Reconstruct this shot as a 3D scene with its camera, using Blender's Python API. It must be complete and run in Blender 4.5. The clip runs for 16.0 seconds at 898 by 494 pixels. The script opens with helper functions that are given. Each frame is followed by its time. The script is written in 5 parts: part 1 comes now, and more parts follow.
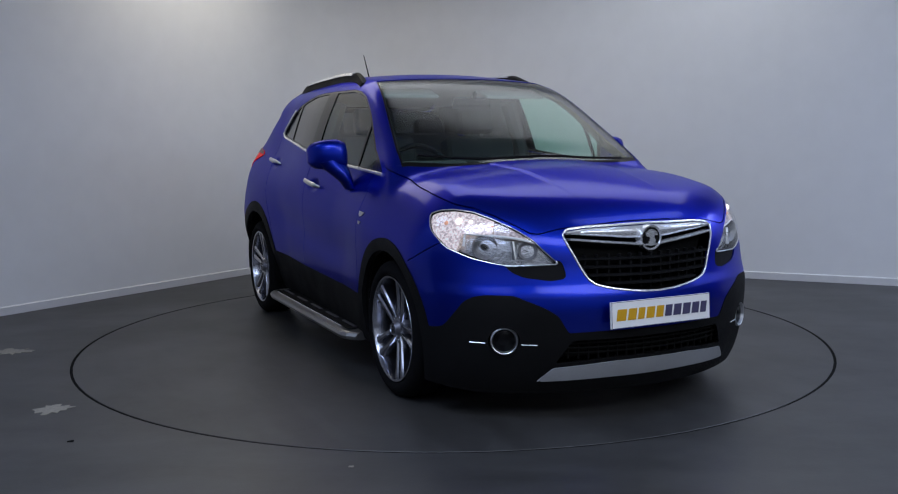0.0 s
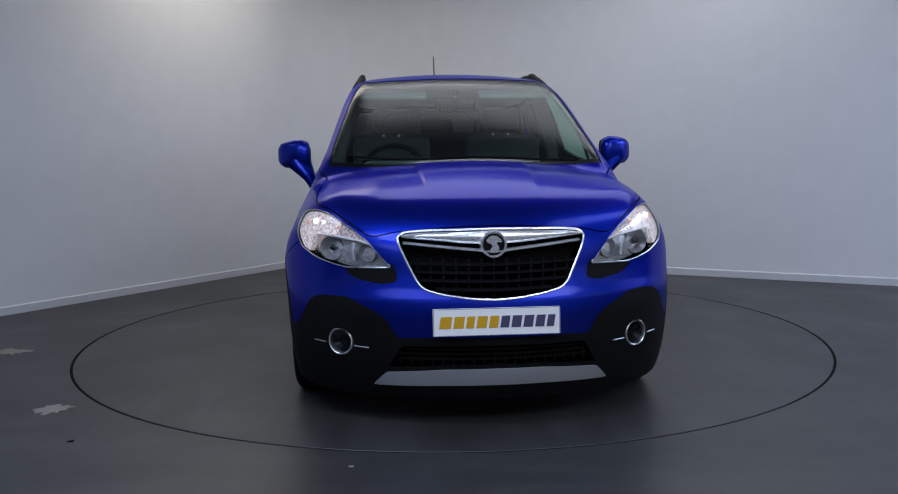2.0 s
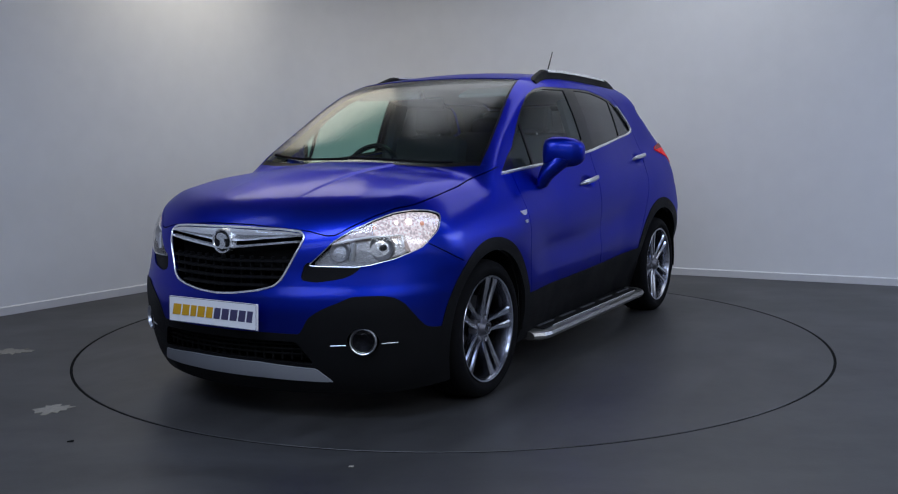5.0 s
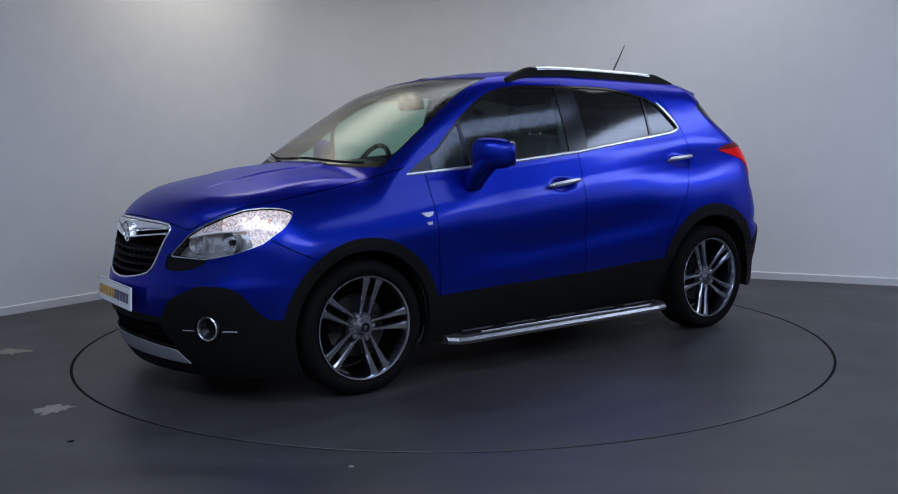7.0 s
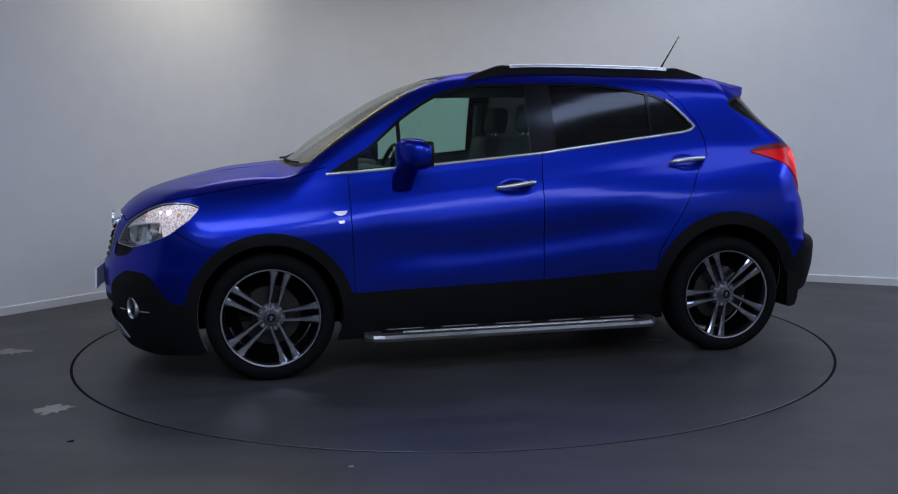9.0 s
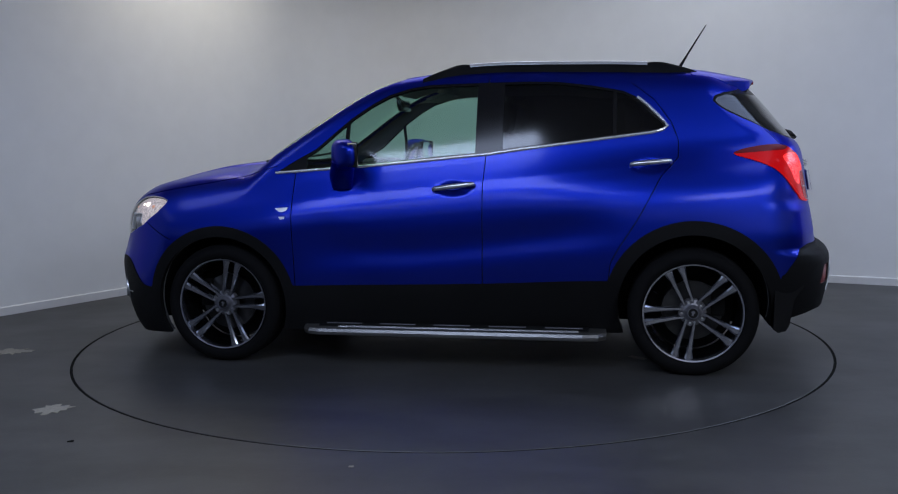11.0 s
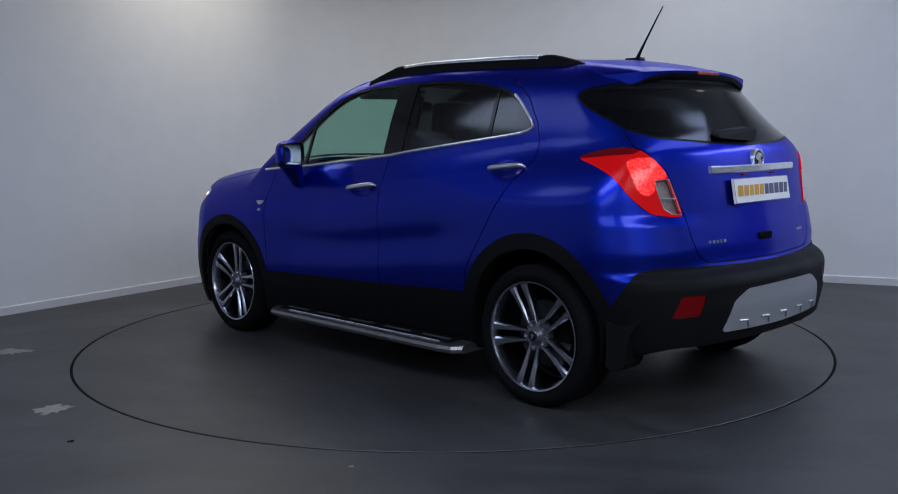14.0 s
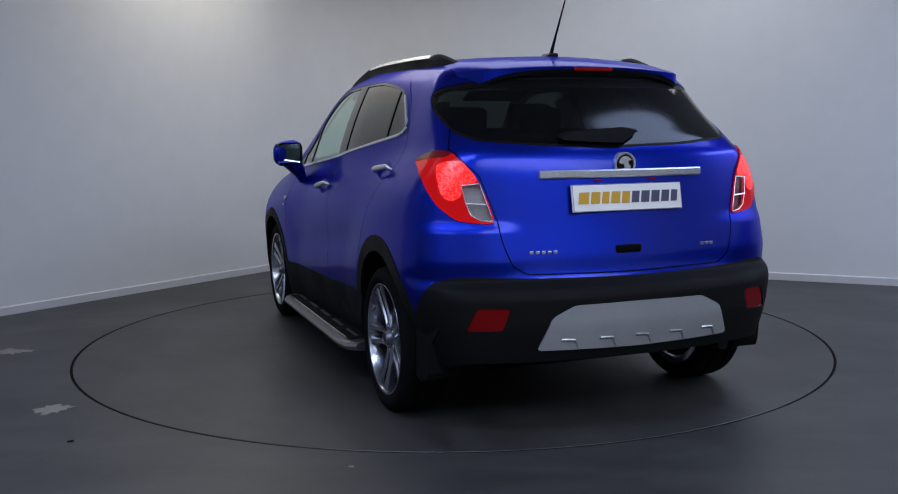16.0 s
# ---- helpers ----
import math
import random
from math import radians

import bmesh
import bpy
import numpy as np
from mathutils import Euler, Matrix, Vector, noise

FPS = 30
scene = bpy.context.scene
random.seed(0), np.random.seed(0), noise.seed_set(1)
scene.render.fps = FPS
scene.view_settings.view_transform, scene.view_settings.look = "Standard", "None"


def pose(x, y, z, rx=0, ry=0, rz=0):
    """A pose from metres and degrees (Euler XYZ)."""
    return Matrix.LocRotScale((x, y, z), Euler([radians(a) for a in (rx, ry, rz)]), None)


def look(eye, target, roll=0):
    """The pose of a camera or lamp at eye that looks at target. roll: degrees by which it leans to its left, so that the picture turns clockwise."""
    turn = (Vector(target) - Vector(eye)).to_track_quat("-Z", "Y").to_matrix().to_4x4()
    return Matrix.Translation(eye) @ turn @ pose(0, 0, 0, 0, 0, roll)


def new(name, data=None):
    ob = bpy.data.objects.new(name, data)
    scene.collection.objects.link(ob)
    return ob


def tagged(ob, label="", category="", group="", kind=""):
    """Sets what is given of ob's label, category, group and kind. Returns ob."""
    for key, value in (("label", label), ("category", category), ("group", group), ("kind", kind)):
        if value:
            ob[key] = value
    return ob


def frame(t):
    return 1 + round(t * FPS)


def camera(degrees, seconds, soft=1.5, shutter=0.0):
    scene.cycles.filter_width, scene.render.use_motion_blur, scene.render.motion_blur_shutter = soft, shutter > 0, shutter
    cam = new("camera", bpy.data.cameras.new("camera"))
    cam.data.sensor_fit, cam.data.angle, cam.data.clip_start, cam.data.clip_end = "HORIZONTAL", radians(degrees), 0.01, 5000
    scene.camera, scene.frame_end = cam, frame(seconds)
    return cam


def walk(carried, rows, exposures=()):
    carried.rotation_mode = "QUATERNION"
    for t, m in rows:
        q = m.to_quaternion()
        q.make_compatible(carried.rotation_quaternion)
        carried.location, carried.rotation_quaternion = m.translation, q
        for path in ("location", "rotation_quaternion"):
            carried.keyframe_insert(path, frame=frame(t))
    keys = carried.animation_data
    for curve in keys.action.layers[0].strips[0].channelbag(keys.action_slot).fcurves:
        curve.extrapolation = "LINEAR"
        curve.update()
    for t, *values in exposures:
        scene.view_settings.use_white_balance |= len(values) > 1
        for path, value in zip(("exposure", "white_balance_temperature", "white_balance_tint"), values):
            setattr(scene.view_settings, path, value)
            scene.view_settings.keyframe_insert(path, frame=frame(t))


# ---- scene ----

# ---------- camera ----------
cam = camera(51.6, 16.0, soft=1.1)
CAM = look((0.0, -5.7864, 1.2259), (-0.0145, 0.0, 0.5563), -0.72)
walk(cam, [(0.0, CAM), (16.0, CAM)])

# ---------- world, lights, exposure ----------
scene.view_settings.exposure = 0.0
world = bpy.data.worlds.new("studio_world")
scene.world = world
world.use_nodes = True
world.node_tree.nodes["Background"].inputs[0].default_value = (0.6, 0.65, 0.8, 1)
world.node_tree.nodes["Background"].inputs[1].default_value = 0.02

CEIL = 3.16


def lamp(name, x, y, size_x, size_y, watts, colour, turn):
    data = bpy.data.lights.new(name, "AREA")
    data.shape, data.size, data.size_y, data.energy, data.color = "RECTANGLE", size_x, size_y, watts, colour
    ob = new(name, data)
    ob.matrix_world = pose(x, y, CEIL - 0.07, 0, 0, turn)
    return ob


COOL, WARM, NEUTRAL = (0.58, 0.70, 1.0), (1.0, 0.94, 0.80), (0.90, 0.94, 1.0)
# unseen panels, placed and sized to suit wall glow, floor brightness and reflections
# x, y, size x, size y, watts, colour, turn in plan
CEILING_LIGHTS = [
    (-1.7, 1.9, 1.7, 1.4, 20, WARM, 0),
    (1.1, 1.15, 3.8, 1.9, 38, NEUTRAL, 0),
    (-4.6, -1.4, 1.2, 2.4, 6, COOL, 0),
    (5.6, -0.3, 1.2, 3.6, 126, COOL, 0),
    (2.5, -1.5, 2.6, 0.6, 17, (0.48, 0.62, 1.0), 45),
    (-2.75, -1.4, 1.1, 0.7, 7, COOL, 0),
    (-1.2, -3.7, 2.4, 1.0, 70, COOL, 0),
    (-2.4, -6.2, 3.4, 1.8, 68, COOL, 0),
    (2.8, -5.8, 4.6, 2.2, 205, (0.80, 0.87, 1.0), 0),
]
for lx, ly, sx, sy, watts, colour, turn in CEILING_LIGHTS:
    lamp("ceiling_lamp", lx, ly, sx, sy, watts, colour, turn)

# ---------- materials ----------


def material(name, colour, rough=0.5, metal=0.0, coat=0.0, noise_amount=0.0, noise_scale=40.0, bump=0.0, bump_scale=200.0,
             emit=None, emit_strength=0.0, spec=0.5):
    m = bpy.data.materials.new(name)
    m.use_nodes = True
    nt = m.node_tree
    b = nt.nodes["Principled BSDF"]
    b.inputs["Base Color"].default_value = (*colour, 1)
    b.inputs["Roughness"].default_value = rough
    b.inputs["Metallic"].default_value = metal
    b.inputs["Coat Weight"].default_value = coat
    b.inputs["Coat Roughness"].default_value = 0.04
    b.inputs["Specular IOR Level"].default_value = spec
    if emit:
        b.inputs["Emission Color"].default_value = (*emit, 1)
        b.inputs["Emission Strength"].default_value = emit_strength
    co = nt.nodes.new("ShaderNodeTexCoord")
    if noise_amount:
        n1 = nt.nodes.new("ShaderNodeTexNoise")
        n1.inputs["Scale"].default_value, n1.inputs["Detail"].default_value = noise_scale, 5
        n2 = nt.nodes.new("ShaderNodeTexNoise")
        n2.inputs["Scale"].default_value, n2.inputs["Detail"].default_value = noise_scale / 12, 3
        add = nt.nodes.new("ShaderNodeMath")
        add.operation = "ADD"
        ramp = nt.nodes.new("ShaderNodeMapRange")
        ramp.inputs[1].default_value, ramp.inputs[2].default_value = 0.6, 1.4
        ramp.inputs[3].default_value, ramp.inputs[4].default_value = 1 - noise_amount, 1 + noise_amount
        mul = nt.nodes.new("ShaderNodeVectorMath")
        mul.operation = "MULTIPLY"
        mul.inputs[0].default_value = colour
        for n in (n1, n2):
            nt.links.new(co.outputs["Object"], n.inputs["Vector"])
        nt.links.new(n1.outputs["Fac"], add.inputs[0])
        nt.links.new(n2.outputs["Fac"], add.inputs[1])
        nt.links.new(add.outputs[0], ramp.inputs[0])
        nt.links.new(ramp.outputs[0], mul.inputs[1])
        nt.links.new(mul.outputs[0], b.inputs["Base Color"])
        rr = nt.nodes.new("ShaderNodeMapRange")
        rr.inputs[1].default_value, rr.inputs[2].default_value = 0.3, 0.7
        rr.inputs[3].default_value, rr.inputs[4].default_value = rough * 0.85, min(1, rough * 1.15)
        nt.links.new(n2.outputs["Fac"], rr.inputs[0])
        nt.links.new(rr.outputs[0], b.inputs["Roughness"])
    if bump:
        n3 = nt.nodes.new("ShaderNodeTexNoise")
        n3.inputs["Scale"].default_value, n3.inputs["Detail"].default_value = bump_scale, 3
        bp = nt.nodes.new("ShaderNodeBump")
        bp.inputs["Strength"].default_value, bp.inputs["Distance"].default_value = bump, 0.002
        nt.links.new(co.outputs["Object"], n3.inputs["Vector"])
        nt.links.new(n3.outputs["Fac"], bp.inputs["Height"])
        nt.links.new(bp.outputs["Normal"], b.inputs["Normal"])
    return m


def glass(name, tint, gloss=0.9, rough=0.11, ior=1.5):
    """Thin tinted pane: lets light straight through and mirrors by Fresnel."""
    m = bpy.data.materials.new(name)
    m.use_nodes = True
    nt = m.node_tree
    nt.nodes.clear()
    out = nt.nodes.new("ShaderNodeOutputMaterial")
    tr = nt.nodes.new("ShaderNodeBsdfTransparent")
    tr.inputs[0].default_value = (*tint, 1)
    gl = nt.nodes.new("ShaderNodeBsdfGlossy")
    gl.inputs["Color"].default_value = (gloss, gloss, gloss, 1)
    gl.inputs["Roughness"].default_value = rough
    lw = nt.nodes.new("ShaderNodeLayerWeight")
    lw.inputs["Blend"].default_value = 0.5
    pw = nt.nodes.new("ShaderNodeMath")
    pw.operation = "POWER"
    pw.inputs[1].default_value = 5
    fr = nt.nodes.new("ShaderNodeMapRange")
    fr.inputs[3].default_value, fr.inputs[4].default_value = 1.25 * ((ior - 1) / (ior + 1)) ** 2, 1.0
    nt.links.new(lw.outputs["Facing"], pw.inputs[0])
    nt.links.new(pw.outputs[0], fr.inputs[0])
    mx = nt.nodes.new("ShaderNodeMixShader")
    nt.links.new(fr.outputs[0], mx.inputs[0])
    nt.links.new(tr.outputs[0], mx.inputs[1])
    nt.links.new(gl.outputs[0], mx.inputs[2])
    nt.links.new(mx.outputs[0], out.inputs[0])
    return m


def paint_material():
    """Metallic blue lacquer: flake base under a clear coat."""
    m = material("blue_metallic_paint", (0.003, 0.015, 0.31), 0.36, 0.95, coat=0.5, spec=0.15)
    nt = m.node_tree
    b = nt.nodes["Principled BSDF"]
    b.inputs["Coat Roughness"].default_value = 0.15
    b.inputs["Coat IOR"].default_value = 1.42
    b.inputs["Specular Tint"].default_value = (0.15, 0.25, 0.9, 1)
    co = nt.nodes.new("ShaderNodeTexCoord")
    fl = nt.nodes.new("ShaderNodeTexVoronoi")
    fl.inputs["Scale"].default_value = 900
    mr = nt.nodes.new("ShaderNodeMapRange")
    mr.inputs[3].default_value, mr.inputs[4].default_value = 0.9, 1.12
    mul = nt.nodes.new("ShaderNodeVectorMath")
    mul.operation = "MULTIPLY"
    mul.inputs[0].default_value = (0.0030, 0.0175, 0.325)
    nt.links.new(co.outputs["Object"], fl.inputs["Vector"])
    nt.links.new(fl.outputs["Distance"], mr.inputs[0])
    nt.links.new(mr.outputs[0], mul.inputs[1])
    nt.links.new(mul.outputs[0], b.inputs["Base Color"])
    n = nt.nodes.new("ShaderNodeTexNoise")
    n.inputs["Scale"].default_value = 3
    rr = nt.nodes.new("ShaderNodeMapRange")
    rr.inputs[3].default_value, rr.inputs[4].default_value = 0.34, 0.41
    nt.links.new(co.outputs["Object"], n.inputs["Vector"])
    nt.links.new(n.outputs["Fac"], rr.inputs[0])
    nt.links.new(rr.outputs[0], b.inputs["Roughness"])
    return m


PAINT = paint_material()
PLASTIC = material("black_grained_plastic", (0.0055, 0.0055, 0.006), 0.6, spec=0.09, bump=0.25, bump_scale=900, noise_amount=0.12, noise_scale=60)
GLOSS_BLACK = material("gloss_black", (0.006, 0.006, 0.007), 0.18, spec=0.35)
BORDER = material("black_glass_print", (0.004, 0.004, 0.004), 0.4, spec=0.12)
DARK = material("dark_cavity", (0.004, 0.004, 0.004), 0.9, spec=0.06)
RUBBER = material("tyre_rubber", (0.0045, 0.0045, 0.005), 0.85, spec=0.08, bump=0.2, bump_scale=300, noise_amount=0.2, noise_scale=30)
CHROME = material("chrome", (0.85, 0.86, 0.88), 0.08, 1.0)
BRIGHT = material("bright_silver_trim", (0.86, 0.87, 0.89), 0.26, 0.8)
SATIN = material("satin_silver", (0.62, 0.63, 0.65), 0.32, 1.0, noise_amount=0.05, noise_scale=200)
BOARD = material("brushed_aluminium_step", (0.25, 0.245, 0.24), 0.34, 0.9, noise_amount=0.15, noise_scale=90)
SKID = material("silver_painted_plastic", (0.34, 0.35, 0.37), 0.38, 0.4, noise_amount=0.06, noise_scale=120)
ALLOY = material("silver_alloy", (0.43, 0.44, 0.49), 0.22, 1.0, noise_amount=0.05, noise_scale=60)
ALLOY_DARK = material("grey_alloy_inner", (0.16, 0.16, 0.18), 0.4, 0.8)
STEEL = material("brake_disc_steel", (0.05, 0.05, 0.05), 0.4, 1.0, noise_amount=0.2, noise_scale=50)
INTERIOR = material("dark_cabin_trim", (0.065, 0.066, 0.067), 0.7, bump=0.2, bump_scale=400, noise_amount=0.15, noise_scale=40)
SEAT = material("dark_seat_cloth", (0.028, 0.028, 0.030), 0.85, bump=0.5, bump_scale=700, noise_amount=0.2, noise_scale=80)
HEADLINER = material("grey_headliner", (0.40, 0.40, 0.38), 0.9, noise_amount=0.06, noise_scale=200)
CLEAR = glass("clear_lamp_lens", (0.97, 0.97, 0.97), 0.9, 0.08)
SCREEN = glass("windscreen_glass", (0.56, 0.80, 0.70), 0.75, 0.2, ior=1.55)
FRONT_GLASS = glass("green_tinted_glass", (0.58, 0.80, 0.72), 1.0, 0.10)
FOG_LENS = glass("fog_lamp_lens", (0.5, 0.5, 0.52), 0.4, 0.08)
PRIVACY = glass("privacy_glass", (0.045, 0.045, 0.05), 1.0, 0.11)
RED_LENS = material("red_lamp_lens", (0.36, 0.004, 0.005), 0.2, spec=0.08, emit=(1, 0.006, 0.008), emit_strength=0.24)
RED_DARK = material("dark_red_reflector", (0.14, 0.002, 0.003), 0.25, spec=0.2)
BOWL = material("silver_lamp_bowl", (0.24, 0.24, 0.25), 0.35, 0.5, noise_amount=0.5, noise_scale=80)
FOG_BOWL = material("dark_fog_lamp_bowl", (0.045, 0.047, 0.055), 0.3, 0.9)
RED_REFLECTOR = material("red_reflector", (0.24, 0.002, 0.003), 0.2, spec=0.2)
LAMP_CHROME = material("lamp_reflector_chrome", (0.74, 0.75, 0.77), 0.22, 0.75, noise_amount=0.15, noise_scale=60, bump=1.0, bump_scale=45)
BULB = material("lit_bulb", (1, 0.9, 0.8), 0.3, emit=(1.0, 0.84, 0.78), emit_strength=2.2)


def sparkle(name, dark, light, scale, strength, coat=0.6, streaks=False):
    """Faceted lamp optics that glow unevenly, in cells or in streaks."""
    m = material(name, light, 0.25, coat=coat)
    nt = m.node_tree
    b = nt.nodes["Principled BSDF"]
    co = nt.nodes.new("ShaderNodeTexCoord")
    v = nt.nodes.new("ShaderNodeTexNoise" if streaks else "ShaderNodeTexVoronoi")
    v.inputs["Scale"].default_value = scale
    ramp = nt.nodes.new("ShaderNodeValToRGB")
    ramp.color_ramp.elements[0].position, ramp.color_ramp.elements[1].position = (0.40, 0.62) if streaks else (0.0, 0.75)
    ramp.color_ramp.elements[0].color, ramp.color_ramp.elements[1].color = (*light, 1), (*dark, 1)
    nt.links.new(co.outputs["Object"], v.inputs["Vector"])
    nt.links.new(v.outputs["Fac" if streaks else "Distance"], ramp.inputs[0])
    nt.links.new(ramp.outputs[0], b.inputs["Emission Color"])
    nt.links.new(ramp.outputs[0], b.inputs["Base Color"])
    b.inputs["Emission Strength"].default_value = strength
    return m


RED_GLOW = sparkle("lit_red_lamp", (0.70, 0.005, 0.006), (1.0, 0.06, 0.045), 100, 0.9, 0.1)
GLOW_LENS = sparkle("glowing_side_lamp", (0.50, 0.40, 0.38), (1.0, 0.86, 0.81), 95, 0.30, streaks=True)
INDICATOR = sparkle("indicator_optics", (0.30, 0.22, 0.21), (0.75, 0.64, 0.61), 90, 0.07, streaks=True)
AMBER = material("amber_bulb", (0.7, 0.25, 0.1), 0.3, emit=(1.0, 0.72, 0.62), emit_strength=0.25)
PLATE = material("white_number_plate", (0.78, 0.78, 0.78), 0.35, noise_amount=0.03, noise_scale=80)
GOLD = material("gold_lettering", (0.55, 0.30, 0.01), 0.4)
PURPLE = material("dark_purple_lettering", (0.055, 0.05, 0.11), 0.4)
MIRROR = material("mirror_glass", (0.75, 0.85, 0.88), 0.02, 1.0)


def wall_material():
    m = material("white_wall_paint", (0.72, 0.725, 0.73), 0.6, bump=0.15, bump_scale=120, noise_amount=0.035, noise_scale=6)
    return m


def floor_material(name, tone):
    """Dark grey painted concrete with scuffs and worn, slightly glossy patches."""
    m = material(name, (tone * 1.03, tone * 1.02, tone), 0.45, bump=0.12, bump_scale=60, noise_amount=0.30, noise_scale=14)
    nt = m.node_tree
    b = nt.nodes["Principled BSDF"]
    base = b.inputs["Base Color"].links[0].from_socket
    # wiped, streaky dust
    co = nt.nodes.new("ShaderNodeTexCoord")
    mp = nt.nodes.new("ShaderNodeMapping")
    mp.inputs["Rotation"].default_value = (0, 0, 0.5)
    mp.inputs["Scale"].default_value = (0.9, 3.2, 1)
    n = nt.nodes.new("ShaderNodeTexNoise")
    n.inputs["Scale"].default_value, n.inputs["Detail"].default_value, n.inputs["Distortion"].default_value = 1.3, 7, 0.8
    mr = nt.nodes.new("ShaderNodeMapRange")
    mr.inputs[1].default_value, mr.inputs[2].default_value = 0.42, 0.72
    mr.inputs[3].default_value, mr.inputs[4].default_value = 0.0, 0.5
    mx = nt.nodes.new("ShaderNodeMix")
    mx.data_type = "RGBA"
    mx.inputs[7].default_value = (tone * 2.0, tone * 2.0, tone * 2.0, 1)
    nt.links.new(co.outputs["Object"], mp.inputs["Vector"])
    nt.links.new(mp.outputs[0], n.inputs["Vector"])
    nt.links.new(n.outputs["Fac"], mr.inputs[0])
    nt.links.new(mr.outputs[0], mx.inputs[0])
    nt.links.new(base, mx.inputs[6])
    nt.links.new(mx.outputs[2], b.inputs["Base Color"])
    return m


WALL = wall_material()
FLOOR = floor_material("grey_floor_paint", 0.029)
TABLE = floor_material("grey_turntable_paint", 0.029)
# for an added, unseen lower wall that keeps reflections in the car dark
DARKENER = material("dark_grey_lower_wall", (0.06, 0.06, 0.065), 0.8, noise_amount=0.1, noise_scale=8)
SKIRT = material("white_skirting_paint", (0.62, 0.62, 0.63), 0.4, noise_amount=0.04, noise_scale=20)
CEILING = material("white_ceiling_paint", (0.7, 0.7, 0.7), 0.8, noise_amount=0.03, noise_scale=5)
# near-black that stands in for the shade down in the turntable's gap
GAP_SHADE = material("turntable_gap", (0.004, 0.004, 0.004), 0.95, spec=0.1)
SPILL = material("dried_paint_spill", (0.23, 0.215, 0.18), 0.6, noise_amount=0.3, noise_scale=60)
TUBE = material("lamp_diffuser", (0.8, 0.8, 0.8), 0.5)

# ---------- mesh helpers ----------


def link(name, verts, faces, mat, parent=None, label="", smooth=True, normals=None):
    me = bpy.data.meshes.new(name)
    me.from_pydata([tuple(v) for v in verts], [], [tuple(f) for f in faces])
    me.materials.append(mat)
    me.polygons.foreach_set("use_smooth", [smooth] * len(me.polygons))
    me.update()
    if normals is not None:
        me.normals_split_custom_set_from_vertices([tuple(n) for n in normals])
    ob = new(name, me)
    if parent is not None:
        ob.parent = parent
    if label:
        ob["label"] = label
    return ob


def part(name, bm, mat, parent=None, label="", smooth=False, sharp=35):
    me = bpy.data.meshes.new(name)
    bmesh.ops.recalc_face_normals(bm, faces=bm.faces)
    if smooth:
        for f in bm.faces:
            f.smooth = True
        for e in bm.edges:
            if len(e.link_faces) == 2 and e.calc_face_angle(0) > radians(sharp):
                e.smooth = False
    bm.to_mesh(me)
    bm.free()
    me.materials.append(mat)
    ob = new(name, me)
    if parent is not None:
        ob.parent = parent
    if label:
        ob["label"] = label
    return ob


def box(sx, sy, sz, m=None, bevel=0.0, seg=2, bm=None):
    bm2 = bmesh.new()
    bmesh.ops.create_cube(bm2, size=1, matrix=Matrix.Diagonal((sx, sy, sz, 1)))
    if bevel:
        bmesh.ops.bevel(bm2, geom=bm2.edges[:], offset=bevel, segments=seg, profile=0.6, affect="EDGES")
    if m is not None:
        bm2.transform(m)
    if bm is None:
        return bm2
    join(bm, bm2)
    return bm


def join(bm, other):
    me = bpy.data.meshes.new("tmp")
    other.to_mesh(me)
    other.free()
    bm.from_mesh(me)
    bpy.data.meshes.remove(me)
    return bm


def lathe(profile, n=48, close=False):
    """Turned solid round the y axis; profile of (radius, y)."""
    bm = bmesh.new()
    rings = []
    for r, y in profile:
        rings.append([bm.verts.new((r * math.cos(2 * math.pi * k / n), y, r * math.sin(2 * math.pi * k / n))) for k in range(n)])
    pairs = list(zip(rings, rings[1:]))
    if close:
        pairs.append((rings[-1], rings[0]))
    for a, b in pairs:
        for k in range(n):
            bm.faces.new((a[k], a[(k + 1) % n], b[(k + 1) % n], b[k]))
    return bm


def tube(points, radius, n=8, squash=1.0, caps=True):
    """A round bar along a line of points."""
    pts = [Vector(p) for p in points]
    bm = bmesh.new()
    rings = []
    for i, p in enumerate(pts):
        d = (pts[min(i + 1, len(pts) - 1)] - pts[max(i - 1, 0)]).normalized()
        side = d.cross(Vector((0, 0, 1)))
        side = side.normalized() if side.length > 1e-3 else Vector((1, 0, 0))
        up = side.cross(d)
        r = radius[i] if isinstance(radius, (list, tuple)) else radius
        rings.append([bm.verts.new(p + side * (r * math.cos(2 * math.pi * k / n)) + up * (r * squash * math.sin(2 * math.pi * k / n))) for k in range(n)])
    for a, b in zip(rings, rings[1:]):
        for k in range(n):
            bm.faces.new((a[k], a[(k + 1) % n], b[(k + 1) % n], b[k]))
    if caps:
        bm.faces.new(rings[0])
        bm.faces.new(rings[-1])
    return bm


